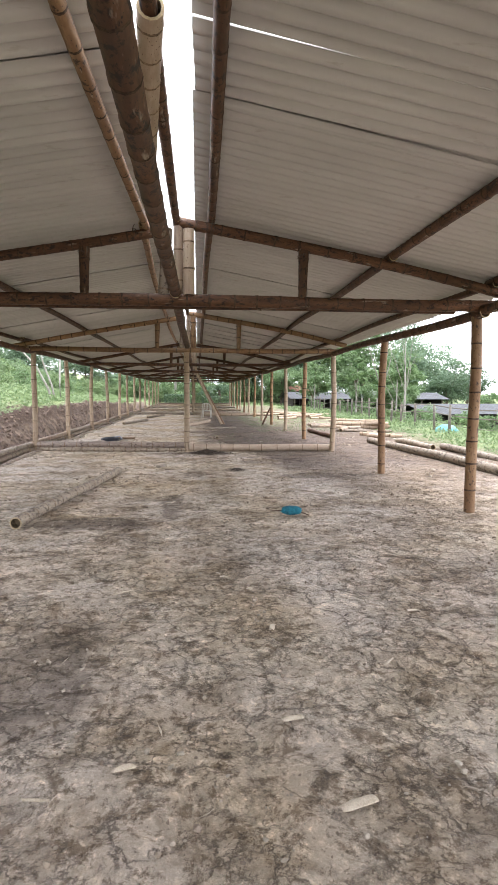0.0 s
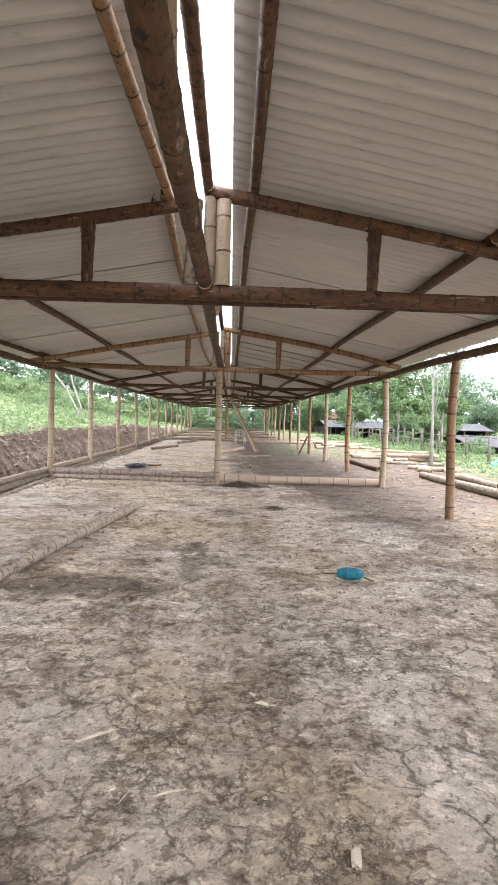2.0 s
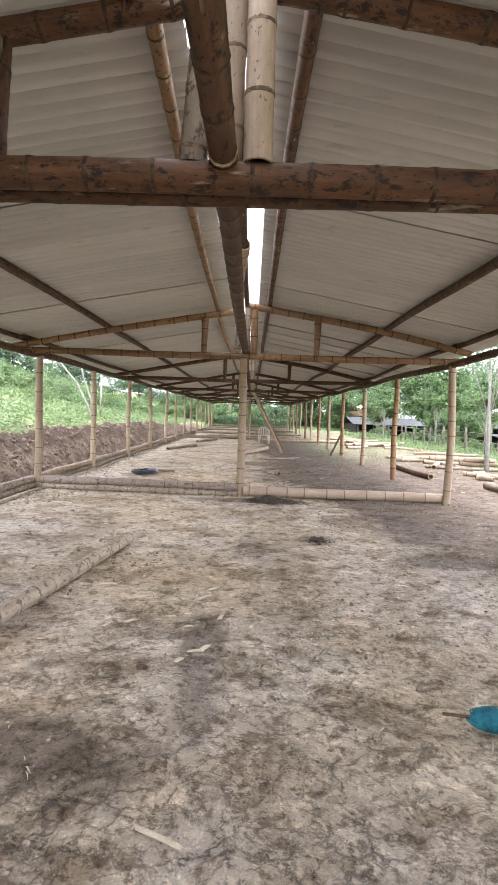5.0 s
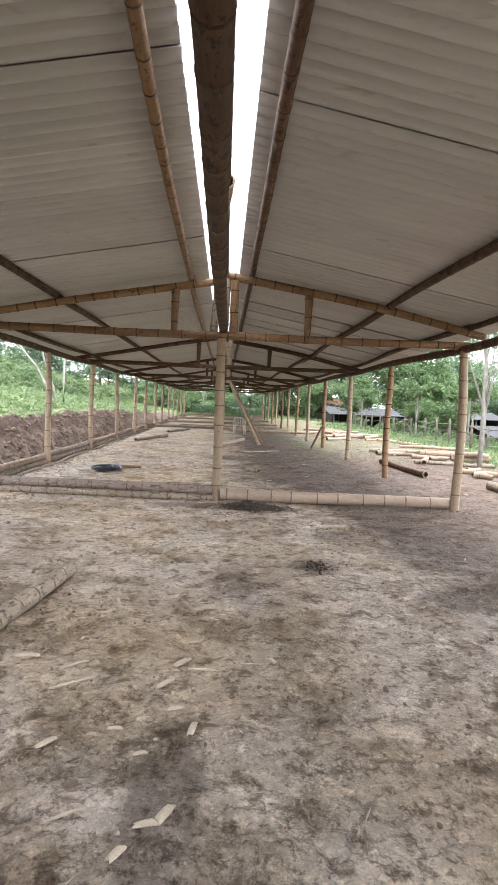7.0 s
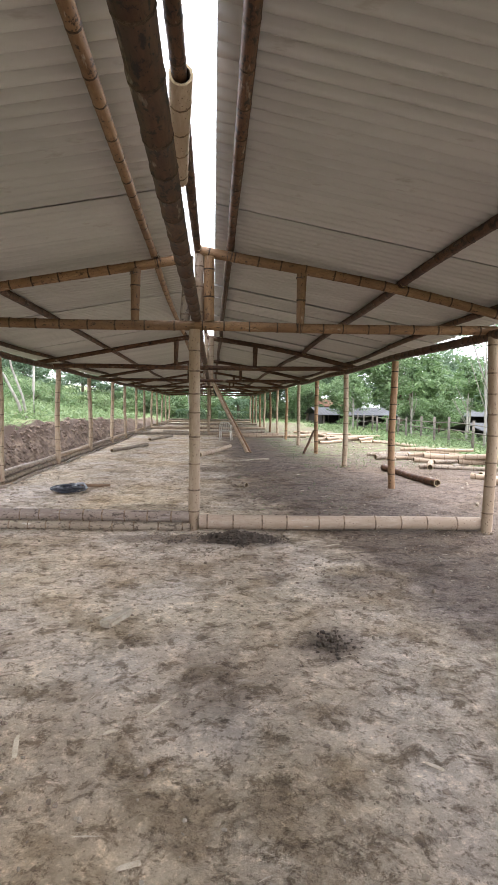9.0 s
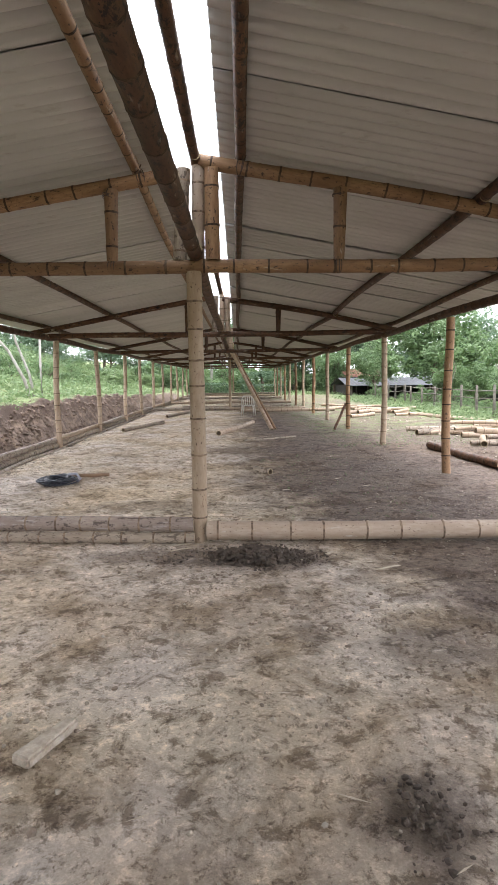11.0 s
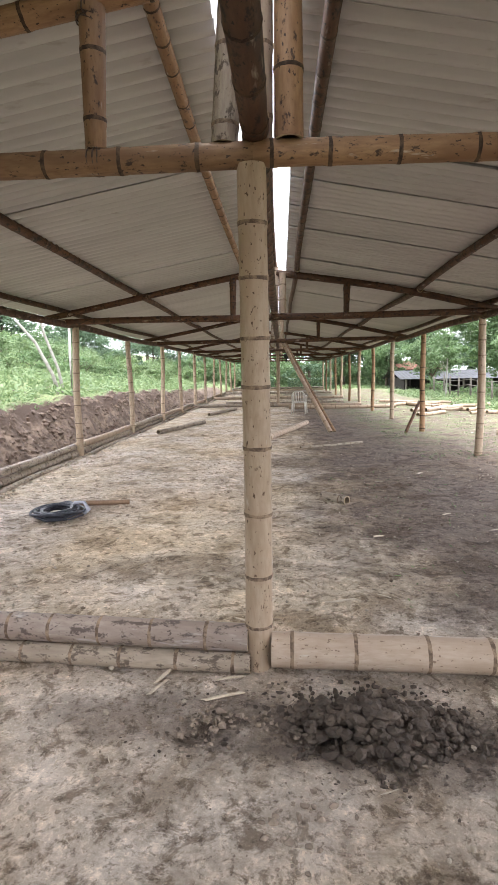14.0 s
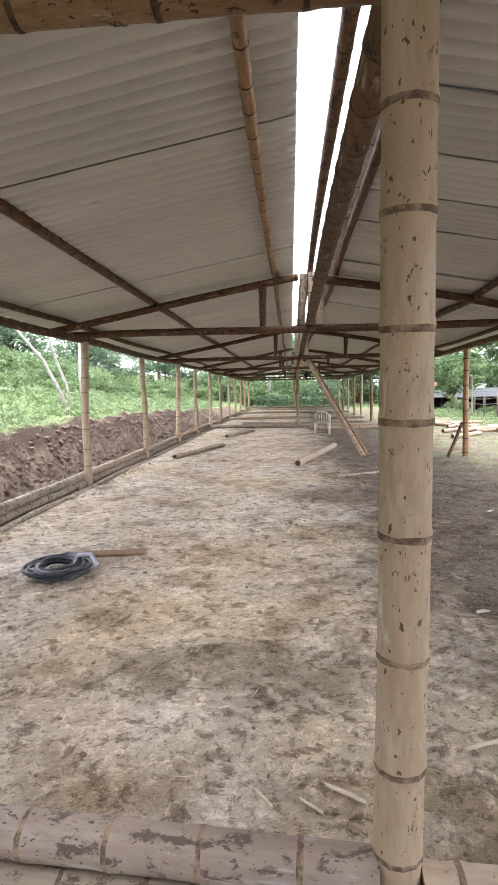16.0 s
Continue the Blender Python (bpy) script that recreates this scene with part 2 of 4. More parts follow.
    green = mixed(nt, ramp(nt, fbm(nt, v, 1.4, 7, 0.72), 0.35, 0.65), (0.13, 0.17, 0.07), (0.22, 0.255, 0.12))
    col = mixed(nt, green_fac, col, green)
    nt.links.new(col, b.inputs["Base Color"])
    h = math_node("SUBTRACT", math_node("ADD", fbm(nt, v, 26, 8, 0.75), math_node("MULTIPLY", fbm(nt, v, 8, 5, 0.7), 1.2)), math_node("MULTIPLY", cracks, 1.0))
    bumped(nt, b, h, 0.85, 0.045)
    return m


EARTH = ground_material()


# ---------------------------------------------------------------- mesh tools
def link_mesh(name, verts, faces, mats, parent=None, mat_index=None, smooth=False):
    me = bpy.data.meshes.new(name)
    me.from_pydata(verts, [], faces)
    for mt in mats:
        me.materials.append(mt)
    if mat_index is not None:
        me.polygons.foreach_set("material_index", mat_index)
    if smooth:
        me.polygons.foreach_set("use_smooth", [True] * len(me.polygons))
    ob = new(name, me)
    if parent is not None:
        ob.parent = parent
    return ob


def part(name, bm, material, parent, label=""):
    me = bpy.data.meshes.new(name)
    bm.to_mesh(me)
    bm.free()
    me.materials.append(material)
    ob = new(name, me)
    ob.parent = parent
    if label:
        ob["label"] = label
    return ob


def thing(name, label, category, m=None, group="", kind=""):
    ob = new(name)
    if m is not None:
        ob.matrix_world = m
    return tagged(ob, label, category, group, kind)


def axis_pose(p0, p1):
    d = Vector(p1) - Vector(p0)
    return Matrix.Translation(p0) @ d.to_track_quat("Z", "Y").to_matrix().to_4x4(), d.length


def cane(name, p0, p1, r, mat, parent=None, seed=0, bend=0.012, gap=0.30, taper=0.06, sides=12, node_mat=None, rise=0.0):
    """A bamboo culm with swollen dark nodes, a slight bend, and open cut ends."""
    rg = random.Random(seed * 7919 + 13)
    m, length = axis_pose(p0, p1)
    rings, kinds = [], []
    z = 0.0
    nxt = rg.uniform(0.06, gap)

    def ring(zz, rr):
        f = zz / length
        ox = bend * math.sin(math.pi * f) * (1 + 0.4 * math.sin(5 * f + seed))
        oy = bend * 0.6 * math.sin(2 * math.pi * f + seed) + rise * math.sin(math.pi * f)
        jit = 0.0 if zz in (0, length) else 0.0022
        rings.append([(ox + rr * math.cos(2 * math.pi * k / sides), oy + rr * math.sin(2 * math.pi * k / sides), zz + rg.uniform(-jit, jit)) for k in range(sides)])

    def radius(zz):
        return r * (1 + taper * (0.5 - zz / length)) * 1.0

    ring(0, radius(0))
    while nxt < length - 0.05:
        w = 0.009
        ring(nxt - 0.03, radius(nxt) * 0.985); kinds.append(0)
        ring(nxt - w, radius(nxt) * 1.035); kinds.append(0)
        ring(nxt + w, radius(nxt) * 1.05); kinds.append(1)
        ring(nxt + 0.03, radius(nxt) * 1.0); kinds.append(0)
        nxt += gap * rg.uniform(0.8, 1.2)
    ring(length, radius(length)); kinds.append(0)
    verts = [v for rr in rings for v in rr]
    faces, mi = [], []
    for i, k in enumerate(kinds):
        a, b2 = i * sides, (i + 1) * sides
        for j in range(sides):
            j2 = (j + 1) % sides
            faces.append((a + j, a + j2, b2 + j2, b2 + j))
            mi.append(k)
    for zz, base, flip, depth in ((0, 0, True, 0.10), (length, len(kinds) * sides, False, -0.10)):
        rr = [(v[0], v[1]) for v in verts[base:base + sides]]
        cx, cy = sum(p[0] for p in rr) / sides, sum(p[1] for p in rr) / sides
        n0 = len(verts)
        verts += [(cx + (x - cx) * 0.78, cy + (y - cy) * 0.78, zz) for x, y in rr]
        verts += [(cx + (x - cx) * 0.76, cy + (y - cy) * 0.76, zz + depth) for x, y in rr]
        for j in range(sides):
            j2 = (j + 1) % sides
            q = (base + j, n0 + j, n0 + j2, base + j2)
            q2 = (n0 + j, n0 + sides + j, n0 + sides + j2, n0 + j2)
            faces += [q if not flip else q[::-1], q2 if not flip else q2[::-1]]
            mi += [2, 3]
        cap = tuple(range(n0 + sides, n0 + 2 * sides))
        faces.append(cap if not flip else cap[::-1])
        mi.append(3)
    ob = link_mesh(name, verts, faces, [mat, node_mat or (NODE_BLACK if mat in (BAMBOO_BROWN_SHADED, BAMBOO_SPOTTED) else NODE_DARK), BAMBOO_END, HOLLOW], parent, mi, True)
    ob.data.set_sharp_from_angle(angle=radians(50))
    if parent is None:
        ob.matrix_world = m
    else:
        ob.matrix_parent_inverse = Matrix.Identity(4)
        ob.matrix_basis = parent.matrix_basis.inverted() @ m
    return ob


def tube(bm, pts, r, sides=6):
    """A tube along points, added to a bmesh."""
    last = None
    for i, p in enumerate(pts):
        p = Vector(p)
        d = Vector(pts[min(i + 1, len(pts) - 1)]) - Vector(pts[max(i - 1, 0)])
        q = d.to_track_quat("Z", "Y")
        rr = r[i] if isinstance(r, (list, tuple)) else r
        ring = [bm.verts.new(p + q @ Vector((rr * math.cos(2 * math.pi * k / sides), rr * math.sin(2 * math.pi * k / sides), 0))) for k in range(sides)]
        if last:
            for k in range(sides):
                bm.faces.new((last[k], last[(k + 1) % sides], ring[(k + 1) % sides], ring[k])).smooth = True
        else:
            bm.faces.new(ring[::-1])
        last = ring
    bm.faces.new(last)


def lattice(nx, seed):
    return np.random.RandomState(seed).rand(nx, nx)


def vnoise(x, y, scale, seed, octaves=4, gain=0.55):
    """Smooth value noise in -1..1 for arrays of places."""
    tot, amp, s = np.zeros_like(x), 1.0, scale
    full = 0.0
    for o in range(octaves):
        g = lattice(64, seed + o)
        u, v = x * s + 17.3 * o, y * s + 5.1 * o
        i, j = np.floor(u).astype(int), np.floor(v).astype(int)
        fu, fv = u - i, v - j
        fu, fv = fu * fu * (3 - 2 * fu), fv * fv * (3 - 2 * fv)
        a = g[i % 64, j % 64] * (1 - fu) + g[(i + 1) % 64, j % 64] * fu
        c = g[i % 64, (j + 1) % 64] * (1 - fu) + g[(i + 1) % 64, (j + 1) % 64] * fu
        tot += amp * (2 * (a * (1 - fv) + c * fv) - 1)
        full += amp
        amp *= gain
        s *= 2.03
    return tot / full


def smooth(a, lo, hi):
    t = np.clip((a - lo) / (hi - lo), 0, 1)
    return t * t * (3 - 2 * t)


def ground_height(x, y):
    """The lie of the land: flat floor, cut bank and hill on one side, falling ground on the other."""
    z = 0.012 * vnoise(x, y, 0.5, 3)
    edge = -5.15 - 0.25 * vnoise(x * 0 + 3, y, 0.45, 11, 3)
    bank = smooth(-x, -edge - 0.15, -edge + 0.72) * (0.92 + 0.1 * vnoise(x, y, 0.5, 19)) * (1 - 0.55 * smooth(y, 30, 52))
    rough = (0.19 * vnoise(x, y, 2.0, 23, 5, 0.65) - 0.05 * smooth(-x, 5.9, 6.6)) * smooth(-x, 4.7, 5.1)
    hill = np.where(x < -6.8, (-6.8 - x) * 0.21, 0) + 0.25 * vnoise(x, y, 0.12, 31, 3) * smooth(-x, 7, 14)
    hill = np.minimum(hill, 8.0 + 0 * hill)
    drop = -1.7 * smooth(x, 8, 26) + 0.10 * vnoise(x, y, 0.6, 41, 4) * smooth(x, 5, 8)
    trench = -0.10 * smooth(-x, 4.25, 4.6) * (1 - smooth(-x, 5.0, 5.3))
    return z + bank + rough + hill + drop + trench


def z_at(x, y):
    return float(ground_height(np.array([float(x)]), np.array([float(y)]))[0])


# ---------------------------------------------------------------- ground
def spaced(a, b, n0, n1, step):
    """Grid lines: coarse far out, fine between n0 and n1."""
    lo = -np.geomspace(0.2, n0 - a, 26)[::-1] + n0
    hi = np.geomspace(0.2, b - n1, 26) + n1
    return np.concatenate([lo, np.arange(n0, n1 + step / 2, step), hi])


def build_ground():
    xs = spaced(-900, 900, -7.0, 5.2, 0.045)
    ys = spaced(-600, 1500, 0.5, 60.0, 0.14)
    ys = np.concatenate([ys[ys < 0.6], np.arange(0.62, 22.0, 0.045), ys[ys > 22.0]])
    gx, gy = np.meshgrid(xs, ys, indexing="ij")
    gz = ground_height(gx, gy)
    near = smooth(gx, -4.6, -4.2) * (1 - smooth(gx, 5, 6)) * smooth(gy, -2, 0) * (1 - smooth(gy, 24, 30))
    lumps = vnoise(gx, gy, 4.0, 51, 3)
    clods = np.maximum(vnoise(gx, gy, 9.0, 61, 2), 0) ** 2
    gz = gz + near * (0.02 * lumps + 0.006 * vnoise(gx, gy, 9.0, 81, 2) + 0.05 * clods * smooth(vnoise(gx, gy, 0.8, 71, 3), 0.0, 0.4))
    nx, ny = gx.shape
    verts = np.stack([gx, gy, gz], -1).reshape(-1, 3)
    idx = np.arange(nx * ny).reshape(nx, ny)
    faces = np.stack([idx[:-1, :-1], idx[1:, :-1], idx[1:, 1:], idx[:-1, 1:]], -1).reshape(-1, 4)
    ob = link_mesh("ground", verts.tolist(), faces.tolist(), [EARTH], smooth=True)
    return tagged(ob, "bare cracked greyish-brown earth with damp dark patches and grassy edges", "ground", kind="structure")


build_ground()

# ---------------------------------------------------------------- shed frame
MID, EAST, WEST = -0.255, 3.40, -4.02
BAY, FIRST = 7.42, 6.55
TRUSS_Y = [FIRST + BAY * k for k in range(-1, 8)]
CHORD_Z, APEX_Z, FALL = 2.55, 3.33, 0.185


def rafter_z(x):
    return APEX_Z + (0.08 if x > MID else 0.0) - FALL * abs(x - MID)


def settle(x, y):
    """The yard slope of the roof stands a little lower past the second bay."""
    return -0.13 * min(1.0, max(0.0, (y - 14.0) / 7.4)) if x > MID else 0.0


WIRE = two_tone("rusty tie wire", (0.09, 0.055, 0.04), (0.05, 0.035, 0.03), 40, 0.6, space=False)


def lashing(parent, at, axis, r):
    """A few turns of tie wire with a twisted tail, wound round a pole."""
    m = Matrix.Translation(at) @ Vector(axis).to_track_quat("Z", "Y").to_matrix().to_4x4()
    bm = bmesh.new()
    rg = random.Random(int(1000 * at[0] + 77 * at[1]))
    for turn in range(3):
        tilt, off = rg.uniform(-0.5, 0.5), rg.uniform(-0.018, 0.018)
        pts = [((r + 0.003) * math.cos(a), (r + 0.003) * math.sin(a), off + tilt * r * math.cos(a)) for a in [2 * math.pi * i / 16 for i in range(17)]]
        tube(bm, pts, 0.0035, 4)
    tube(bm, [(0, r, 0), (0.01, r + 0.03, 0.01), (0.0, r + 0.05, 0.03)], 0.004, 4)
    ob = part("lashing", bm, WIRE, parent, "rusty twisted tie wire")
    ob.matrix_basis = parent.matrix_basis.inverted() @ m
    return ob


def roof_truss(k, y):
    t = thing("roof_truss", "bamboo roof truss with rafters, struts and bottom chord", "roof truss", pose(MID, y, CHORD_Z), "roof trusses")
    body = BAMBOO_SPOTTED if k == 2 else BAMBOO_BROWN_SHADED
    kings = (BAMBOO_DRY, BAMBOO_CREAM, BAMBOO_SPOTTED if k == 2 else BAMBOO_CREAM)
    cz, cr = (2.53, 0.07) if k < 2 else (2.505, 0.058)
    s = 100 + 20 * k
    low = settle(EAST, y)
    cane("bottom_chord", (MID - 0.005, y, cz), (EAST + 0.25, y, cz + 0.01), cr, body, t, s)
    cane("bottom_chord", (MID + 0.005, y, cz), (WEST - 0.2, y, cz - 0.01), cr, body, t, s + 1)
    if k < 2:
        cane("tie_pole", (WEST + 0.6, y + 0.09, cz - 0.045), (EAST - 0.3, y + 0.09, cz - 0.04), 0.042, BAMBOO_BROWN_SHADED, t, s + 9)
    cane("rafter", (MID + 0.06, y + 0.02, rafter_z(MID + 0.06) + low), (EAST + 0.35, y + 0.02, rafter_z(EAST + 0.35) + low), 0.060, body, t, s + 2, rise=0.05)
    cane("rafter", (MID - 0.16, y + 0.02, rafter_z(MID - 0.16)), (WEST - 0.35, y + 0.02, rafter_z(WEST - 0.35)), 0.056, body, t, s + 3)
    cane("king_post", (MID - 0.125, y + 0.01, cz + cr - 0.005), (MID - 0.075, y + 0.02, APEX_Z + 0.0), 0.060, kings[0], t, s + 4, bend=0)
    cane("king_post", (MID + 0.035, y + 0.03, cz + cr - 0.005), (MID + 0.05, y + 0.03, APEX_Z + 0.03), 0.056, kings[1], t, s + 8, bend=0)
    cane("king_post", (MID + 0.165, y - 0.02, cz + cr - 0.005), (MID + 0.165, y - 0.02, APEX_Z - 0.01 + 0.5 * low), 0.064, kings[2], t, s + 5, bend=0)
    for x in ((-1.26, 1.22) if k < 2 else (-0.97, 1.02)):
        top = rafter_z(x) + settle(x, y) - (0.015 if x > 0 else 0.045)
        cane("strut", (x, y, cz + cr - 0.01), (x + 0.01, y, top), 0.055, body if k else BAMBOO_DRY, t, s + 6 + int(x > 0), bend=0, taper=-0.25)
        if 0 < k < 5:
            lashing(t, (x, y, cz), (1, 0, 0), cr + 0.002)
            lashing(t, (x, y, top - 0.06), (0, 0, 1), 0.057)
    if 0 < k < 5:
        for x in (MID - 0.45, MID + 0.42):
            lashing(t, (x, y + 0.02, rafter_z(x) + settle(x, y) + 0.01), (1, 0, -FALL if x > MID else FALL), 0.062)
    return t


for k, y in enumerate(TRUSS_Y):
    roof_truss(k, y)


def lone_cane(name, label, p0, p1, r, mat, seed, group="", category="bamboo pole", **kw):
    return tagged(cane(name, p0, p1, r, mat, None, seed, **kw), label, category, group)


EAST_POSTS = [-0.8, 2.95, 6.65, 10.05, 13.85, 17.6, 21.5, 25.6, 29.4, 33.2, 36.9, 40.6, 44.3, 48.0, 51.7, 55.4, 58.6]
WEST_POSTS = [-0.8, 2.9, 6.6, 10.3, 14.3, 17.95, 21.8, 25.7, 29.6, 33.0, 36.5, 40.2, 43.9, 47.6, 51.3, 55.0, 58.6]
PLATE_Z = 2.46
for side, posts in ((EAST, EAST_POSTS), (WEST, WEST_POSTS)):
    for i, y in enumerate(posts):
        lean = 0.03 * math.sin(3.1 * i + side)
        mat = BAMBOO_SPOTTED if side > 0 and (y < 8 or i % 2) else BAMBOO_PALE
        lone_cane("bamboo_post", "upright round bamboo post carrying the eaves beam", (side, y, -0.15), (side + lean, y + lean * 0.6, PLATE_Z - 0.03), 0.066, mat, 300 + i + int(side > 0) * 40, "eaves posts", "post", bend=0.02)
for i, y in enumerate((TRUSS_Y[2], TRUSS_Y[5], TRUSS_Y[8])):
    lone_cane("centre_post", "thick pale bamboo centre post with dark node rings", (MID - 0.012, y + 0.12, -0.15), (MID - 0.005, y, 2.465), 0.069, BAMBOO_PALE, 390 + i, "centre posts", "post", bend=0.008, gap=0.28)

# long members, one pole per bay
for k in range(-1, 7):
    y0, y1 = FIRST + BAY * k, FIRST + BAY * (k + 1)
    for j, (x, z, r, name, label) in enumerate((
        (EAST, PLATE_Z, 0.062, "eaves_beam", "long brown bamboo eaves beam on posts"),
        (WEST, PLATE_Z, 0.062, "eaves_beam", "long brown bamboo eaves beam on posts"),
        (MID + 0.015, CHORD_Z + 0.06, 0.063, "ridge_beam", "heavy mottled bamboo tie beam along the middle"),
        (MID - 0.43, rafter_z(MID - 0.5) + 0.10, 0.042, "purlin", "bamboo purlin under the roof sheets"),
        (MID + 0.42, rafter_z(MID + 0.42) + 0.10, 0.046, "purlin", "bamboo purlin under the roof sheets"),
        (MID + 2.52, rafter_z(MID + 2.52) + 0.11, 0.052, "purlin", "bamboo purlin under the roof sheets"),
        (MID - 2.45, rafter_z(MID - 2.45) + 0.10, 0.050, "purlin", "bamboo purlin under the roof sheets"),
        (EAST + 0.12, rafter_z(EAST + 0.12) + 0.10, 0.045, "purlin", "bamboo purlin under the roof sheets"),
        (WEST - 0.12, rafter_z(WEST - 0.12) + 0.10, 0.045, "purlin", "bamboo purlin under the roof sheets"),
    )):
        xe = x
        if j == 3:
            x, xe = ((-0.69, -0.56), (-0.60, -0.75))[k + 1] if k < 1 else (-0.755, -0.785)
        # lighter bamboo on the purlin left of the ridge paints in the lit side
        mat = BAMBOO_SPOTTED if j == 3 else BAMBOO_BROWN_SHADED
        s0, s1 = (settle(x, y0), settle(x, y1)) if name == "purlin" else (0, 0)
        lone_cane(name, label, (x, y0 - 0.1, z + s0 + 0.012 * (k % 2)), (xe, y1 + 0.1, z + s1 + 0.012 * (k % 2)), r, mat, 500 + 20 * k + j, name.replace("_", " ") + "s", "beam", bend=0.03 if name != "ridge_beam" else 0.015, gap=0.34)
    # slim ridge pole in the open slot, with a thicker length tied on as a splice
    lone_cane("ridge_pole", "slim brown bamboo pole in the open roof ridge", (MID + 0.03, y0 - 0.1, APEX_Z + 0.08), (MID + 0.025, y1 - 0.12, APEX_Z + 0.07), 0.045, BAMBOO_BROWN_SHADED, 700 + k, "ridge poles", "beam")
    # splice in pale cream: sun falling through the slot is put into its colour
    if k < 1:
        lone_cane("ridge_splice", "thick bamboo length spliced under the ridge pole, sunlight painted as pale colour", (MID + 0.03, y0 + 3.85, APEX_Z + 0.065), (MID - (0.15 if k < 0 else 0.05), y0 + (5.8 if k < 0 else 5.1), APEX_Z - 0.02), 0.068, BAMBOO_CREAM, 720 + k, "ridge splices", "beam", bend=0.004)


# ---------------------------------------------------------------- roof sheets
PITCH, WAVES = 0.1467, 6


def roof_sheet_mesh(name, x0, x1):
    n = WAVES * 8 + 7
    ys = [(i - 1) * PITCH / 8 for i in range(n)]
    xs = [x0 + (x1 - x0) * f for f in (0, 0.33, 0.66, 1)]
    verts, faces = [], []
    for top in (0, 1):
        for x in xs:
            for y in ys:
                z = rafter_z(x) + 0.165 + 0.05 * ((1 + math.sin(2 * math.pi * y / PITCH)) / 2) ** 2.2 - 0.018 + 0.006 * top
                verts.append((x, y, z))
    q = len(xs) * n
    for a in range(len(xs) - 1):
        for b2 in range(n - 1):
            i = a * n + b2
            f = (i, i + n, i + n + 1, i + 1)
            faces.append(f)
            faces.append(tuple(v + q for v in f[::-1]))
    for a in range(len(xs) - 1):
        faces.append((a * n, a * n + q, (a + 1) * n + q, (a + 1) * n))
        i = a * n + n - 1
        faces.append((i, i + n, i + n + q, i + q))
    for b2 in range(n - 1):
        faces.append((b2, b2 + 1, b2 + 1 + q, b2 + q))
        i = (len(xs) - 1) * n + b2
        faces.append((i, i + q, i + 1 + q, i + 1))
    me = bpy.data.meshes.new(name)
    me.from_pydata(verts, [], faces)
    me.materials.append(ROOF)
    me.polygons.foreach_set("use_smooth", [True] * len(me.polygons))
    me.set_sharp_from_angle(angle=radians(40))
    return me


# sheets that ride up at the lap and leave a dark joint
LAPS_EAST, LAPS_WEST = (8.0, 12.0, 15.7, 19.6, 23.5), (2.2, 7.7, 11.6, 15.8, 19.7)
roof = thing("roof", "grey corrugated fibre cement roof, open along the ridge", "roof", kind="structure")
for x0, x1 in ((MID + 0.23, EAST + 0.62), (MID - 0.23, WEST - 0.62)):
    me = roof_sheet_mesh("roof_sheet", x0, x1)
    rg = random.Random(5)
    y, i = (-3.93 if x0 > MID else -3.6), 0
    while y < 59.5:
        ob = new("roof_sheet", me)
        ob.parent = roof
        loose = x0 > MID and 2.7 < y < 3.5
        raised = any(abs(y - lap) < 0.45 for lap in (LAPS_EAST if x0 > MID else LAPS_WEST))
        ob.location = (0, y + (0.132 if loose else 0), settle(x0, y) + (0.016 if raised else 0.0025 * (i % 2)))
        ob.rotation_euler = (0, 0, radians(-1.3 if loose else rg.uniform(-0.06, 0.06)))
        y += PITCH * WAVES
        i += 1

# ---------------------------------------------------------------- bamboo on the ground along the frame
T2 = TRUSS_Y[2]
FLOOR_LABEL = "thick pinkish bamboo ground beam lying between posts"
lone_cane("ground_beam", FLOOR_LABEL, (MID + 0.06, T2 + 0.09, 0.105), (EAST - 0.05, T2 - 0.03, 0.095), 0.088, BAMBOO_CREAM, 801, "ground beams", "beam", gap=0.34, bend=0.006)
lone_cane("ground_beam", "lichen-mottled bamboo ground beam stacked on another", (WEST + 0.05, T2 + 0.36, 0.165), (MID - 0.06, T2 + 0.10, 0.165), 0.074, BAMBOO_LICHEN, 802, "ground beams", "beam", gap=0.26, bend=0.006)
lone_cane("ground_beam", "dirty bamboo pole half sunk under a ground beam", (WEST + 0.05, T2 + 0.31, 0.045), (MID - 0.05, T2 + 0.06, 0.045), 0.056, BAMBOO_DRY, 803, "ground beams", "beam", gap=0.26, bend=0.004)
for i in range(len(WEST_POSTS) - 1):
    y0, y1 = WEST_POSTS[i] + 0.07, WEST_POSTS[i + 1] - 0.07
    lone_cane("edge_pole", "weathered bamboo pole laid along the floor edge", (WEST - 0.05, y0 - 0.5, 0.05), (WEST - 0.07, y1 - 0.3, 0.06), 0.065, BAMBOO_DRY, 820 + i, "edge poles")
    lone_cane("edge_pole", "weathered bamboo pole stacked along the floor edge", (WEST - 0.09, y0 - 0.1, 0.175), (WEST - 0.08, y1, 0.18), 0.062, BAMBOO_DRY if i % 2 else BAMBOO_PALE, 850 + i, "edge poles")
    lone_cane("edge_pole", "muddy split bamboo pole bedded in the floor", (WEST + 0.16, y0, 0.0), (WEST + 0.15, y1, 0.005), 0.042, BAMBOO_DRY, 880 + i, "edge poles", bend=0.03)
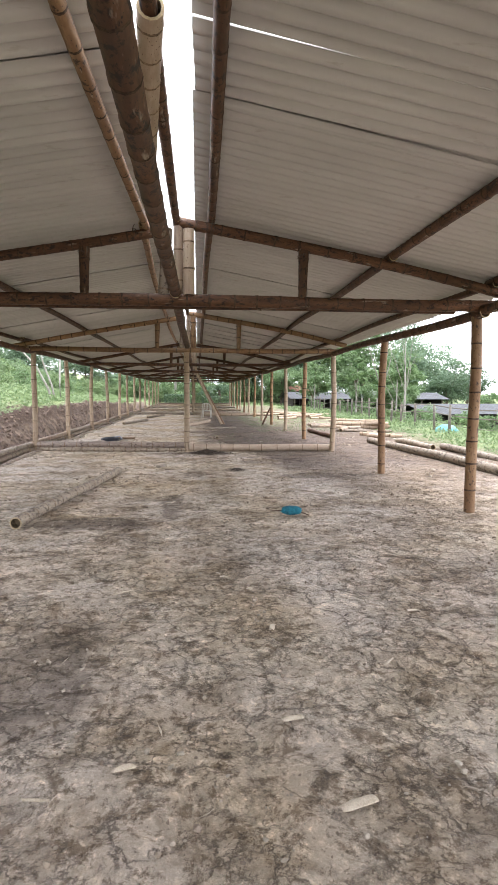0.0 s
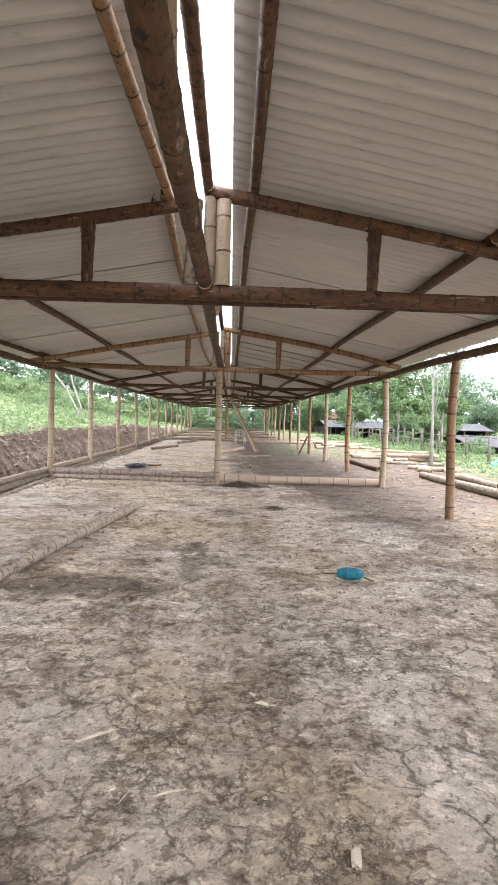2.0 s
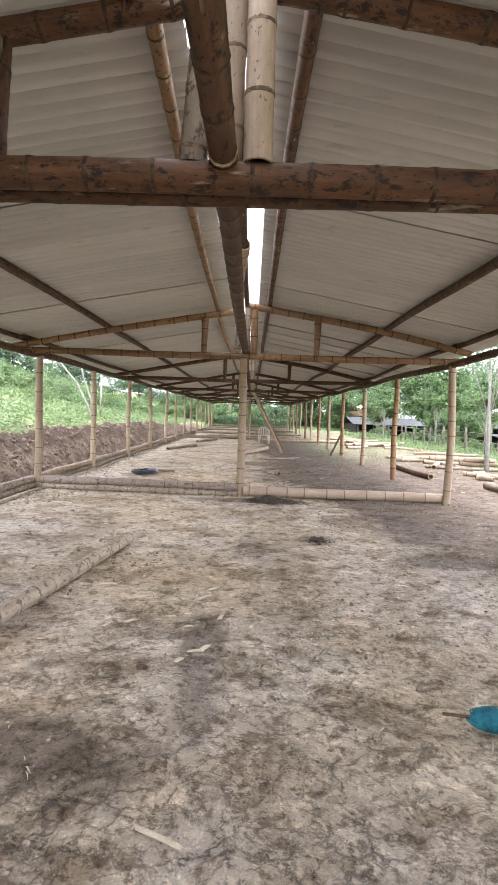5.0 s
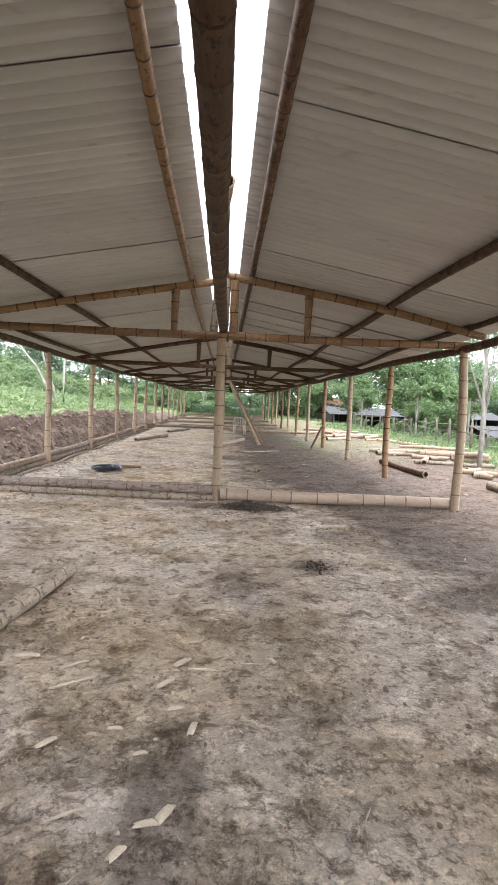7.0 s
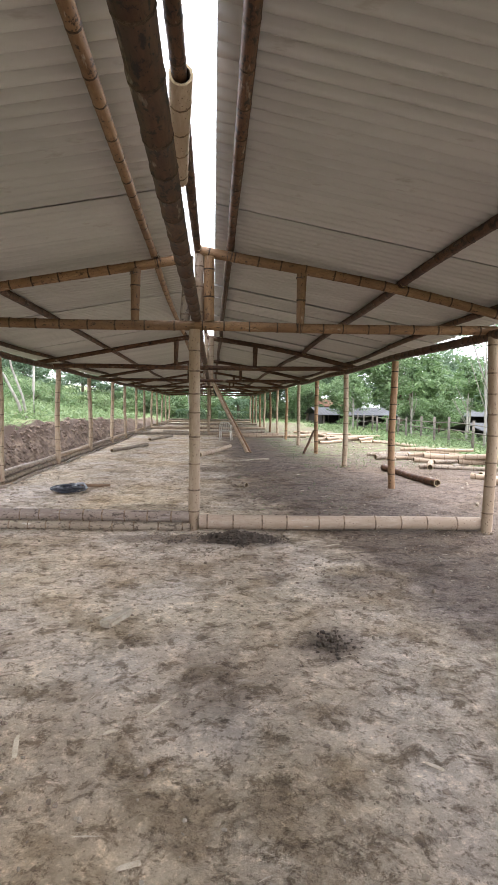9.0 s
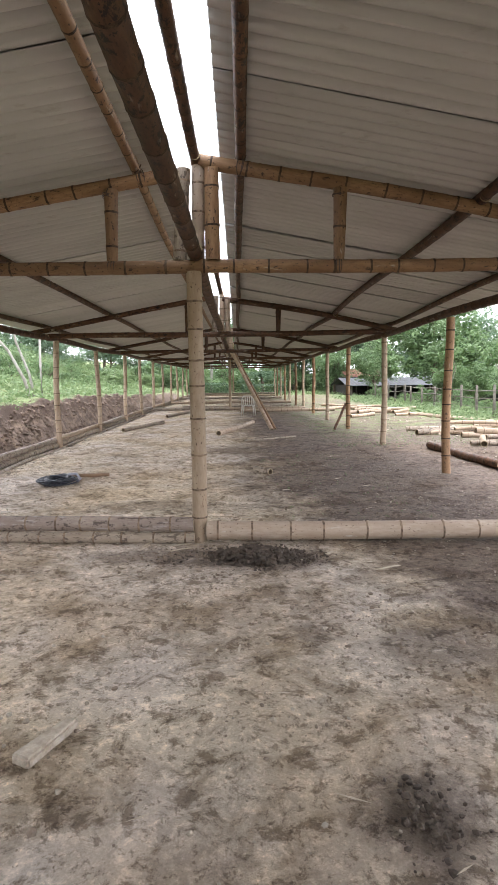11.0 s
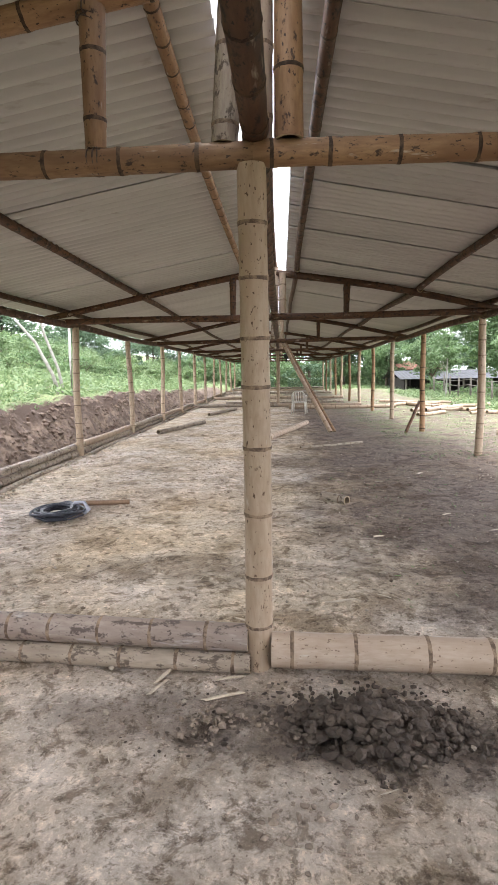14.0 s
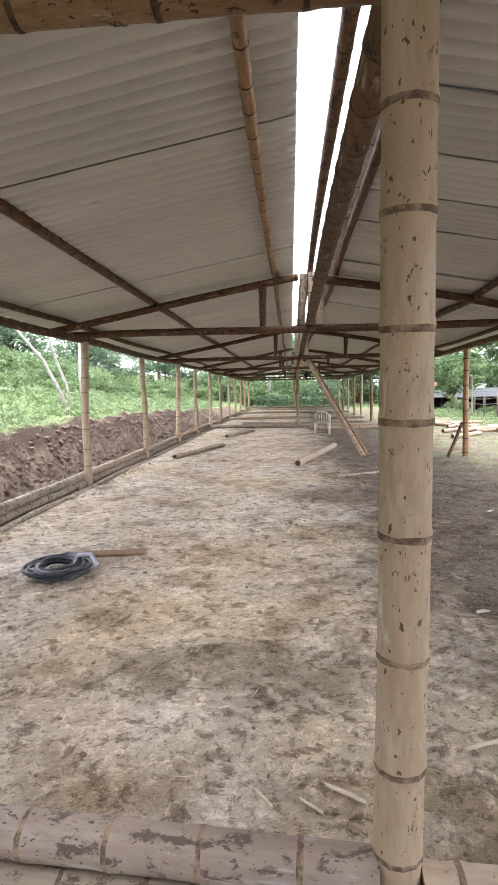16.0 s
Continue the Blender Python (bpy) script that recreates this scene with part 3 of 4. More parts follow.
for i, (x0, x1, y, z) in enumerate(((WEST, MID, TRUSS_Y[5] + 0.05, 0.09), (MID, EAST, TRUSS_Y[5], 0.09), (-2.8, 0.4, 38.5, 0.06), (0.2, 4.6, 34.9, 0.07), (0.8, 3.0, 39.6, 0.06), (WEST, EAST, 43.6, 0.1), (WEST, EAST, 51.0, 0.12), (WEST, EAST, 58.4, 0.1), (WEST, EAST, 58.45, 0.26))):
    lone_cane("ground_beam", "pale bamboo beam laid across the earth floor", (x0, y, z), (x1, y - 0.15 * (i in (2, 3)), z), 0.075, BAMBOO_PALE if i % 2 else BAMBOO_DRY, 910 + i, "ground beams", "beam", gap=0.33)

LOOSE = "loose bamboo poles on the ground"
lone_cane("bamboo_log", "long pale bamboo log lying on cracked earth", (-1.95, 6.12, 0.075), (-1.42, 10.2, 0.07), 0.066, BAMBOO_DRY, 930, LOOSE, gap=0.27)
lone_cane("bamboo_log", "pale bamboo log lying askew on the floor", (-0.42, 24.0, 0.06), (0.62, 27.8, 0.06), 0.07, BAMBOO_CREAM, 931, LOOSE)
lone_cane("bamboo_log", "thin pale bamboo lying flat in the earth", (0.25, 22.6, 0.0), (1.6, 23.4, 0.0), 0.035, BAMBOO_DRY, 932, LOOSE)
lone_cane("bamboo_log", "weathered bamboo log lying near the floor edge", (-3.3, 25.5, 0.055), (-2.5, 28.4, 0.055), 0.058, BAMBOO_DRY, 933, LOOSE)
lone_cane("bamboo_log", "bamboo log lying near the floor edge", (-2.75, 31.5, 0.06), (-2.0, 34.5, 0.06), 0.06, BAMBOO_DRY, 934, LOOSE)
lone_cane("bamboo_stub", "short sawn bamboo stub on damp earth", (0.36, 18.0, 0.04), (0.62, 17.75, 0.035), 0.058, BAMBOO_DRY, 935, LOOSE, bend=0.0)
lone_cane("brace_pole", "bamboo brace pole propped against the ridge beam", (1.12, 25.55, 0.0), (MID + 0.12, 29.3, 2.62), 0.058, BAMBOO_PALE, 936, "brace poles")
lone_cane("brace_pole", "second bamboo brace pole beside the first", (1.22, 25.65, 0.0), (MID + 0.2, 29.35, 2.60), 0.048, BAMBOO_SPOTTED, 937, "brace poles")
lone_cane("short_brace", "short dark brace leaning on an eaves post", (EAST - 0.45, 25.3, 0.0), (EAST - 0.06, 25.6, 0.75), 0.04, BAMBOO_BROWN_SHADED, 938, "brace poles")


def yard_log(x0, y0, x1, y1, r, mat, seed, lift=0.0, label="cut bamboo log lying on the bare yard"):
    return lone_cane("bamboo_log", label, (x0, y0, z_at(x0, y0) + r * 0.85 + lift), (x1, y1, z_at(x1, y1) + r * 0.85 + lift), r, mat, seed, LOOSE, bend=0.02)


yard_log(5.15, 16.3, 5.55, 9.4, 0.10, BAMBOO_DRY, 940)
yard_log(5.32, 16.0, 5.85, 8.4, 0.07, BAMBOO_DRY, 941)
yard_log(6.05, 16.4, 6.2, 14.2, 0.085, BAMBOO_DRY, 942)
yard_log(6.55, 14.4, 6.6, 10.2, 0.085, BAMBOO_DRY, 943)
yard_log(4.2, 20.7, 4.38, 17.8, 0.075, BAMBOO_BROWN_SHADED, 944, label="dark weathered bamboo log beside the eaves posts")
yard_log(5.4, 36.5, 8.4, 26.3, 0.09, BAMBOO_PALE, 945)
rg = random.Random(77)
for i in range(17):
    x, y = rg.uniform(5.6, 7.1), rg.uniform(20.8, 24.4)
    a = rg.uniform(-0.5, 0.35) + (1.2 if i % 5 == 0 else 0)
    n = rg.uniform(0.5, 1.1)
    yard_log(x - n * math.cos(a), y - n * math.sin(a), x + n * math.cos(a), y + n * math.sin(a), rg.uniform(0.05, 0.085), BAMBOO_PALE if i % 3 else BAMBOO_DRY, 950 + i, 0.13 * (i % 3) * (i > 5), "sawn bamboo length in an untidy heap")
for i in range(7):
    x, y = rg.uniform(5.6, 6.5), rg.uniform(18.0, 19.2)
    a = rg.uniform(-0.8, 0.9)
    yard_log(x, y, x + 0.42 * math.cos(a), y + 0.42 * math.sin(a), 0.07, BAMBOO_PALE, 970 + i, 0, "short bamboo offcut on the yard")
for i in range(16):
    x, y = rg.uniform(4.6, 7.2), rg.uniform(30, 37)
    a = rg.uniform(-0.6, 0.9)
    n = rg.uniform(0.3, 1.2)
    yard_log(x - n * math.cos(a), y - n * math.sin(a), x + n * math.cos(a), y + n * math.sin(a), rg.uniform(0.05, 0.08), BAMBOO_PALE, 980 + i, 0.1 * (i % 2), "sawn bamboo length in an untidy heap")

# ---------------------------------------------------------------- loose things on the floor
WOOD_CHIP = two_tone("split bamboo", (0.66, 0.57, 0.45), (0.52, 0.43, 0.32), 25, space=False)
CLOD = two_tone("dark clod", (0.06, 0.045, 0.035), (0.125, 0.095, 0.072), 9, bump=0.6, dist=0.02)
BANK_CLOD = two_tone("bank clod", (0.11, 0.078, 0.06), (0.22, 0.165, 0.128), 1.6, bump=0.5, dist=0.02)
CRUMB = two_tone("brown crumb", (0.30, 0.235, 0.18), (0.19, 0.145, 0.11), 8, bump=0.4)
STONE = two_tone("pale crumb", (0.48, 0.42, 0.34), (0.28, 0.22, 0.16), 8, bump=0.4)


def chip_mesh(length, width, seed):
    rg = random.Random(seed)
    n, m2 = 6, 5
    verts, faces = [], []
    for top in (0, 1):
        for i in range(n):
            f = i / (n - 1) - 0.5
            skew = rg.uniform(-0.01, 0.01)
            for j in range(m2):
                g = j / (m2 - 1) - 0.5
                w = width * (1 - 0.25 * abs(f) - 0.1 * (i in (0, n - 1)))
                verts.append((f * length + skew * g * 4, g * w, 0.002 + width * 0.09 * (1 - 4 * g * g) + 0.005 * top + 0.004 * math.cos(3 * f)))
    q = n * m2
    for i in range(n - 1):
        for j in range(m2 - 1):
            a = i * m2 + j
            f = (a, a + 1, a + m2 + 1, a + m2)
            faces += [f[::-1], tuple(v + q for v in f)]
    rim = [j for j in range(m2)] + [i * m2 + m2 - 1 for i in range(1, n)] + [(n - 1) * m2 + j for j in range(m2 - 2, -1, -1)] + [i * m2 for i in range(n - 2, 0, -1)]
    for a, b2 in zip(rim, rim[1:] + rim[:1]):
        faces.append((a, b2, b2 + q, a + q))
    me = bpy.data.meshes.new("bamboo_chip")
    me.from_pydata(verts, [], faces)
    me.materials.append(WOOD_CHIP)
    return me


CHIPS = [chip_mesh(0.17, 0.055, 1), chip_mesh(0.12, 0.06, 2), chip_mesh(0.24, 0.03, 3), chip_mesh(0.09, 0.045, 4)]


def chip(x, y, turn, kind, size=1.0):
    ob = new("bamboo_chip", CHIPS[kind])
    ob.matrix_world = pose(x, y, z_at(x, y) + 0.012, 3 * math.sin(7 * x), 4 * math.sin(9 * y), turn) @ Matrix.Scale(0.8 * size, 4)
    return tagged(ob, "pale split bamboo chip lying on the earth", "wood chip", "bamboo chips")


for x, y, a, k in ((-0.36, 8.63, 55, 0), (-0.43, 8.39, 50, 0), (-0.35, 8.15, 10, 1), (-0.26, 7.98, 80, 0), (-0.89, 7.87, 55, 0), (-0.33, 7.45, 60, 1), (-0.39, 7.40, 10, 3),
                   (-0.30, 8.92, 12, 0), (-0.24, 8.55, 3, 2), (0.04, 8.63, 5, 2), (0.16, 8.67, -50, 3), (0.93, 9.38, -40, 0), (-0.95, 8.6, 40, 2), (-0.68, 7.45, 25, 2), (-1.0, 8.95, 80, 3),
                   (-1.25, 8.7, 5, 0), (-0.9, 9.6, -75, 2), (-0.42, 13.78, 15, 2), (-0.75, 13.85, 60, 2), (-0.98, 2.42, -10, 2), (0.43, 2.40, 15, 0), (-0.55, 4.1, 30, 2), (0.47, 3.4, 80, 3),
                   (0.9, 13.6, 40, 0), (1.1, 13.35, 5, 2), (1.3, 13.2, 20, 2), (0.55, 12.5, 30, 3), (1.35, 14.2, 70, 0), (0.3, 15.3, 30, 0), (0.55, 15.0, -35, 2), (0.05, 15.2, -70, 2), (-0.2, 14.9, 75, 2),
                   (0.75, 16.4, 20, 1), (1.6, 17.2, 30, 0), (1.9, 16.6, 10, 2), (-0.4, 16.2, 80, 3), (1.2, 19.0, 10, 2), (1.9, 19.6, 50, 0), (0.1, 11.9, 85, 2), (-0.3, 9.9, 60, 2), (-0.42, 10.3, 40, 2), (-0.5, 9.7, 20, 3), (-0.59, 1.97, -12, 2), (0.58, 1.85, 14, 0), (-0.29, 2.12, 20, 3), (0.62, 2.36, 85, 3), (0.2, 4.4, -20, 3), (0.39, 4.12, 5, 3), (-0.19, 3.72, 25, 2), (1.47, 3.61, 10, 1), (1.73, 3.84, -30, 3),
                   (1.06, 2.9, 50, 2), (-0.6, 4.51, 80, 2), (-0.44, 4.46, 75, 3), (0.17, 4.49, -60, 3), (0.22, 4.4, -40, 1), (-0.36, 5.88, -25, 2), (-0.93, 8.38, 35, 2), (-0.61, 7.98, 5, 3), (-0.47, 7.8, 20, 3), (-0.47, 7.27, 60, 3),
                   (-0.74, 13.96, 68, 2), (-0.41, 13.94, 15, 2), (-0.67, 14.55, -55, 2), (-0.49, 14.52, -45, 2), (-0.36, 14.59, -35, 2), (0.26, 14.91, 25, 2), (-0.3, 15.0, 60, 3)):
    chip(x, y, a, k, 0.8 + 0.25 * math.sin(9 * x + 5 * y))
# broad hewn slab of wood, facing up
slab_bm = bmesh.new()
bmesh.ops.create_cube(slab_bm, size=1.0, matrix=Matrix.Diagonal((0.30, 0.10, 0.05, 1)))
bmesh.ops.bevel(slab_bm, geom=slab_bm.edges[:], offset=0.012, segments=2, affect="EDGES")
for v in slab_bm.verts:
    v.co.y *= 1 - 0.5 * max(0, v.co.x) / 0.15
slab_me = bpy.data.meshes.new("wood_offcut")
slab_bm.to_mesh(slab_me)
slab_me.materials.append(STONE)
slab = new("wood_offcut", slab_me)
slab.matrix_world = pose(-0.70, 11.1, 0.03, 0, 0, 62)
tagged(slab, "pale hewn wood offcut lying on dry earth", "wood offcut")


def lump_cloud(name, places, sizes, mat, seed, label, category):
    """Many uneven lumps of earth as one mesh."""
    rs = np.random.RandomState(seed)
    bm = bmesh.new()
    bmesh.ops.create_icosphere(bm, subdivisions=1, radius=1)
    base = np.array([v.co[:] for v in bm.verts])
    tri = np.array([[v.index for v in f.verts] for f in bm.faces])
    bm.free()
    n = len(places)
    shape = base[None] * (1 + rs.uniform(-0.35, 0.3, (n, len(base), 1))) * rs.uniform(0.55, 1.25, (n, 1, 3)) * np.array((1, 1, 0.75)) * sizes[:, None, None]
    verts = (shape + places[:, None, :]).reshape(-1, 3)
    faces = (tri[None] + (np.arange(n) * len(base))[:, None, None]).reshape(-1, 3)
    ob = link_mesh(name, verts.tolist(), faces.tolist(), [mat])
    return tagged(ob, label, category, kind="stuff")


rs = np.random.RandomState(8)


def scatter(n, cx, cy, sx, sy, turn=0.0):
    a, b2 = rs.normal(0, sx, n), rs.normal(0, sy, n)
    return cx + a * math.cos(turn) - b2 * math.sin(turn), cy + a * math.sin(turn) + b2 * math.cos(turn)


def heap(n, cx, cy, sx, sy, turn, height, lo, hi, seed, mat=None):
    x, y = scatter(n, cx, cy, sx, sy, turn)
    d = ((x - cx) / sx) ** 2 + ((y - cy) / sy) ** 2
    size = rs.uniform(lo, hi, n) * np.exp(-d * 0.12)
    z = ground_height(x, y) + height * np.exp(-d * 0.6) * rs.rand(n) + size * 0.1
    return lump_cloud("soil_clods", np.stack([x, y, z], 1), size, mat or CLOD, seed, "heap of dark moist soil clods dug beside the beam", "soil clods")


heap(1100, 0.24, 13.58, 0.24, 0.13, -0.15, 0.085, 0.006, 0.042, 1)
heap(500, 0.1, 13.55, 0.42, 0.2, -0.1, 0.01, 0.004, 0.018, 12)
heap(160, -0.35, 13.6, 0.28, 0.15, 0.1, 0.02, 0.008, 0.022, 2, CRUMB)
heap(70, -0.05, 13.05, 0.12, 0.1, 0.0, 0.015, 0.005, 0.022, 3, CRUMB)
heap(110, 0.76, 10.65, 0.07, 0.13, 0.0, 0.03, 0.004, 0.022, 4)
heap(120, 1.1, 12.2, 0.4, 0.3, 0.0, 0.01, 0.004, 0.022, 5, CRUMB)
heap(200, -3.6, 13.3, 0.35, 0.5, 0.0, 0.03, 0.01, 0.04, 6, STONE)
heap(120, -1.25, 9.3, 0.3, 0.5, 0.0, 0.02, 0.004, 0.022, 7, CRUMB)
heap(160, 3.2, 8.2, 0.5, 0.8, 0.0, 0.02, 0.005, 0.028, 8, CRUMB)
heap(160, 3.4, 13.9, 0.4, 0.4, 0.0, 0.03, 0.006, 0.03, 9, CRUMB)
heap(260, -3.75, 20, 0.18, 4.5, 0.0, 0.02, 0.012, 0.04, 10, STONE)
heap(500, -4.75, 20, 0.22, 7.0, 0.0, 0.05, 0.015, 0.05, 11, CRUMB)
n = 5200
x, y = rs.uniform(-5.75, -4.9, n), rs.uniform(6, 48, n)
lump_cloud("bank_clods", np.stack([x, y, ground_height(x, y)], 1), 0.014 + 0.075 * rs.rand(n) ** 3, BANK_CLOD, 24, "crumbling dark soil lumps on the cut bank", "soil clods")
n = 8500
x, y = rs.uniform(-3.9, 3.3, n), 0.8 + 23 * rs.rand(n) ** 1.3
size = 0.003 + 0.013 * rs.rand(n) ** 3
lump_cloud("earth_crumbs", np.stack([x, y, ground_height(x, y) + 0.008], 1), size, STONE, 21, "small dry earth crumbs and pebbles strewn over the floor", "pebbles")
n = 2600
x, y = rs.uniform(-3.9, 3.3, n), 0.8 + 20 * rs.rand(n) ** 1.2
size = 0.004 + 0.018 * rs.rand(n) ** 4
lump_cloud("earth_crumbs", np.stack([x, y, ground_height(x, y) + 0.008], 1), size, CRUMB, 22, "small dark earth crumbs strewn over the floor", "pebbles")
n = 420
x, y = rs.uniform(4.0, 8.5, n), rs.uniform(8, 40, n)
lump_cloud("yard_rubble", np.stack([x, y, ground_height(x, y) + 0.01], 1), 0.015 + 0.05 * rs.rand(n) ** 3, STONE, 23, "pale stones and offcuts strewn over the yard", "pebbles")


# ---------------------------------------------------------------- twine bundle, shovel, chair, hanging lamp
def plain(name, colour, rough=0.6, metal=0.0, second=None, scale=30):
    m = two_tone(name, colour, second or tuple(c * 0.75 for c in colour), scale, rough, bump=0.15, dist=0.003, space=False)
    m.node_tree.nodes["Principled BSDF"].inputs["Metallic"].default_value = metal
    return m


TEAL = plain("teal twine", (0.03, 0.24, 0.31), 0.7, second=(0.015, 0.12, 0.17))
STICK = plain("brown stick", (0.17, 0.11, 0.07), 0.8)
bundle = thing("twine_bundle", "teal plastic twine wound round a thin stick on the earth", "twine", pose(1.14, 6.63, 0.012, 0, 0, -10))
bm = bmesh.new()
bmesh.ops.create_icosphere(bm, subdivisions=3, radius=1, matrix=Matrix.Translation((0, 0, 0.055)) @ Matrix.Diagonal((0.125, 0.062, 0.05, 1)))
rg = random.Random(4)
for i in range(64):
    ph, tilt = rg.uniform(0, 6.28), rg.uniform(-0.8, 0.8)
    off = rg.uniform(-0.09, 0.09)
    wide = math.sqrt(max(0.05, 1 - (off / 0.13) ** 2))
    pts = []
    for k in range(11):
        a = 2 * math.pi * k / 10 + ph
        px = off + tilt * 0.07 * math.sin(a)
        w = math.sqrt(max(0.06, 1 - (px / 0.137) ** 2))
        pts.append((px, 0.066 * w * math.cos(a), max(0.002, 0.055 + 0.056 * w * math.sin(a))))
    tube(bm, pts, 0.0035, 4)
part("twine", bm, TEAL, bundle)
bm = bmesh.new()
tube(bm, [(-0.24, 0.05, 0.03), (-0.1, 0.01, 0.05), (0.1, 0, 0.04), (0.21, -0.03, 0.008)], 0.008)
part("stick", bm, STICK, bundle, "thin brown wooden stick")

HOSE = plain("black hose", (0.022, 0.024, 0.032), 0.42, 0.0, (0.05, 0.052, 0.065), 14)
HANDLE = plain("brown handle wood", (0.30, 0.19, 0.12), 0.7)
BAND = plain("pale tie band", (0.42, 0.42, 0.47), 0.5)
coil = thing("hose_coil", "flattened coil of black plastic hose lying on dry earth", "hose coil", pose(-2.60, 17.22, 0.012, 0, 0, 8))
rg = random.Random(12)
for i in range(15):
    ax, ay = rg.uniform(0.14, 0.29), rg.uniform(0.15, 0.31)
    ox, oy, lift, ph = rg.uniform(-0.03, 0.03), rg.uniform(-0.03, 0.03), rg.uniform(0.0, 0.055), rg.uniform(0, 6.28)
    bm = bmesh.new()
    tube(bm, [(ox + ax * math.cos(a), oy + ay * math.sin(a), 0.016 + lift + 0.014 * math.sin(2 * a + ph)) for a in [ph + 2 * math.pi * n / 28 for n in range(30)]], 0.015, 6)
    part("hose_loop", bm, HOSE, coil)
bm = bmesh.new()
tube(bm, [(0.27, 0.0, 0.0), (0.32, 0.03, 0.04), (0.26, 0.1, 0.105), (0.15, 0.13, 0.10), (0.12, 0.12, 0.03)], 0.022, 8)
part("tie_band", bm, BAND, coil, "pale grey tie band")
bm = bmesh.new()
tube(bm, [(-0.22, -0.16, 0.02), (-0.05, -0.33, 0.015), (0.18, -0.30, 0.015), (0.3, -0.16, 0.03)], 0.008, 6)
part("loose_end", bm, HOSE, coil)
tool = thing("tool_handle", "short brown wooden tool handle lying beside the coil", "tool handle", pose(-2.30, 17.66, 0.0, 0, 0, 14))
bm = bmesh.new()
tube(bm, [(-0.36, -0.02, 0.05), (-0.1, 0, 0.045), (0.15, 0.005, 0.035), (0.36, 0, 0.03)], [0.026, 0.03, 0.028, 0.03], 10)
part("shaft", bm, HANDLE, tool)


PLASTIC = plain("cream plastic", (0.66, 0.62, 0.54), 0.45)
chair = thing("plastic_chair", "cream moulded plastic garden armchair on earth floor", "chair", pose(0.55, 32.3, 0, 0, 0, 170))
bm = bmesh.new()
bmesh.ops.create_cube(bm, size=1, matrix=Matrix.Translation((0, 0, 0.42)) @ Matrix.Diagonal((0.46, 0.44, 0.03, 1)))
bmesh.ops.bevel(bm, geom=bm.edges[:], offset=0.012, segments=2, affect="EDGES")
part("seat", bm, PLASTIC, chair)
for x in (-0.23, 0.23):
    for y, lean in ((-0.2, -0.04), (0.2, 0.06)):
        bm = bmesh.new()
        tube(bm, [(x * 1.12, y + lean, 0), (x, y, 0.42)], [0.022, 0.034], 6)
        part("leg", bm, PLASTIC, chair)
    bm = bmesh.new()
    tube(bm, [(x, -0.2, 0.42), (x * 1.1, -0.2, 0.62), (x * 1.12, -0.12, 0.65), (x * 1.08, 0.2, 0.66)], 0.024, 6)
    part("armrest", bm, PLASTIC, chair)
for i in range(5):
    bm = bmesh.new()
    tube(bm, [((i - 2) * 0.085, 0.22, 0.43), ((i - 2) * 0.09, 0.29, 0.8)], 0.017, 6)
    part("back_slat", bm, PLASTIC, chair)
bm = bmesh.new()
tube(bm, [(-0.24, 0.2, 0.42), (-0.24, 0.27, 0.7), (-0.14, 0.29, 0.82), (0.14, 0.29, 0.82), (0.24, 0.27, 0.7), (0.24, 0.2, 0.42)], 0.024, 6)
part("back_frame", bm, PLASTIC, chair)

BLACK = plain("black plastic", (0.015, 0.015, 0.016), 0.6)
lamp = thing("hanging_lamp", "black lamp hanging on a cord from the ridge beam", "lamp", pose(0.12, 36.6, 2.42))
bm = bmesh.new()
tube(bm, [(0, 0, 0.12), (0, 0, -0.05)], 0.008)
part("cord", bm, BLACK, lamp)
bm = bmesh.new()
tube(bm, [(0, 0, -0.05), (0, 0, -0.1), (0, 0, -0.22), (0, 0, -0.3), (0, 0, -0.42)], [0.03, 0.10, 0.12, 0.05, 0.02], 10)
part("shade", bm, BLACK, lamp)


# ---------------------------------------------------------------- plants
def leaf_material(name, c0, c1, c2):
    m, nt, b = shader(name, 0.55)
    g = nt.nodes.new("ShaderNodeNewGeometry")
    v = coords(nt, (1, 1, 1), True)
    col = mixed(nt, ramp(nt, g.outputs["Random Per Island"], 0.1, 0.9), c0, c1)
    col = mixed(nt, ramp(nt, fbm(nt, v, 0.35, 3), 0.42, 0.62), col, c2)
    nt.links.new(col, b.inputs["Base Color"])
    tr = nt.nodes.new("ShaderNodeBsdfTranslucent")
    nt.links.new(col, tr.inputs["Color"])
    mx = node(nt, "ShaderNodeMixShader", Fac=0.35)
    nt.links.new(b.outputs[0], mx.inputs[1])
    nt.links.new(tr.outputs[0], mx.inputs[2])
    nt.links.new(mx.outputs[0], nt.nodes["Material Output"].inputs["Surface"])
    return m


# leaf greens carry painted haze: paler and greyer, most of all the far one
LEAF_SCRUB = leaf_material("scrub leaf", (0.12, 0.185, 0.075), (0.225, 0.295, 0.135), (0.17, 0.235, 0.115))
LEAF_TREE = leaf_material("tree leaf", (0.09, 0.155, 0.065), (0.19, 0.28, 0.12), (0.135, 0.20, 0.095))
LEAF_DARK = leaf_material("dark leaf", (0.07, 0.12, 0.068), (0.125, 0.18, 0.10), (0.095, 0.148, 0.085))
LEAF_HAZED = leaf_material("hazed far leaf", (0.13, 0.20, 0.12), (0.20, 0.27, 0.165), (0.16, 0.23, 0.15))
BARK = two_tone("bark", (0.16, 0.125, 0.09), (0.08, 0.06, 0.045), 6, space=False)
BARK_PALE = two_tone("pale bark", (0.36, 0.34, 0.30), (0.22, 0.20, 0.17), 5, space=False)


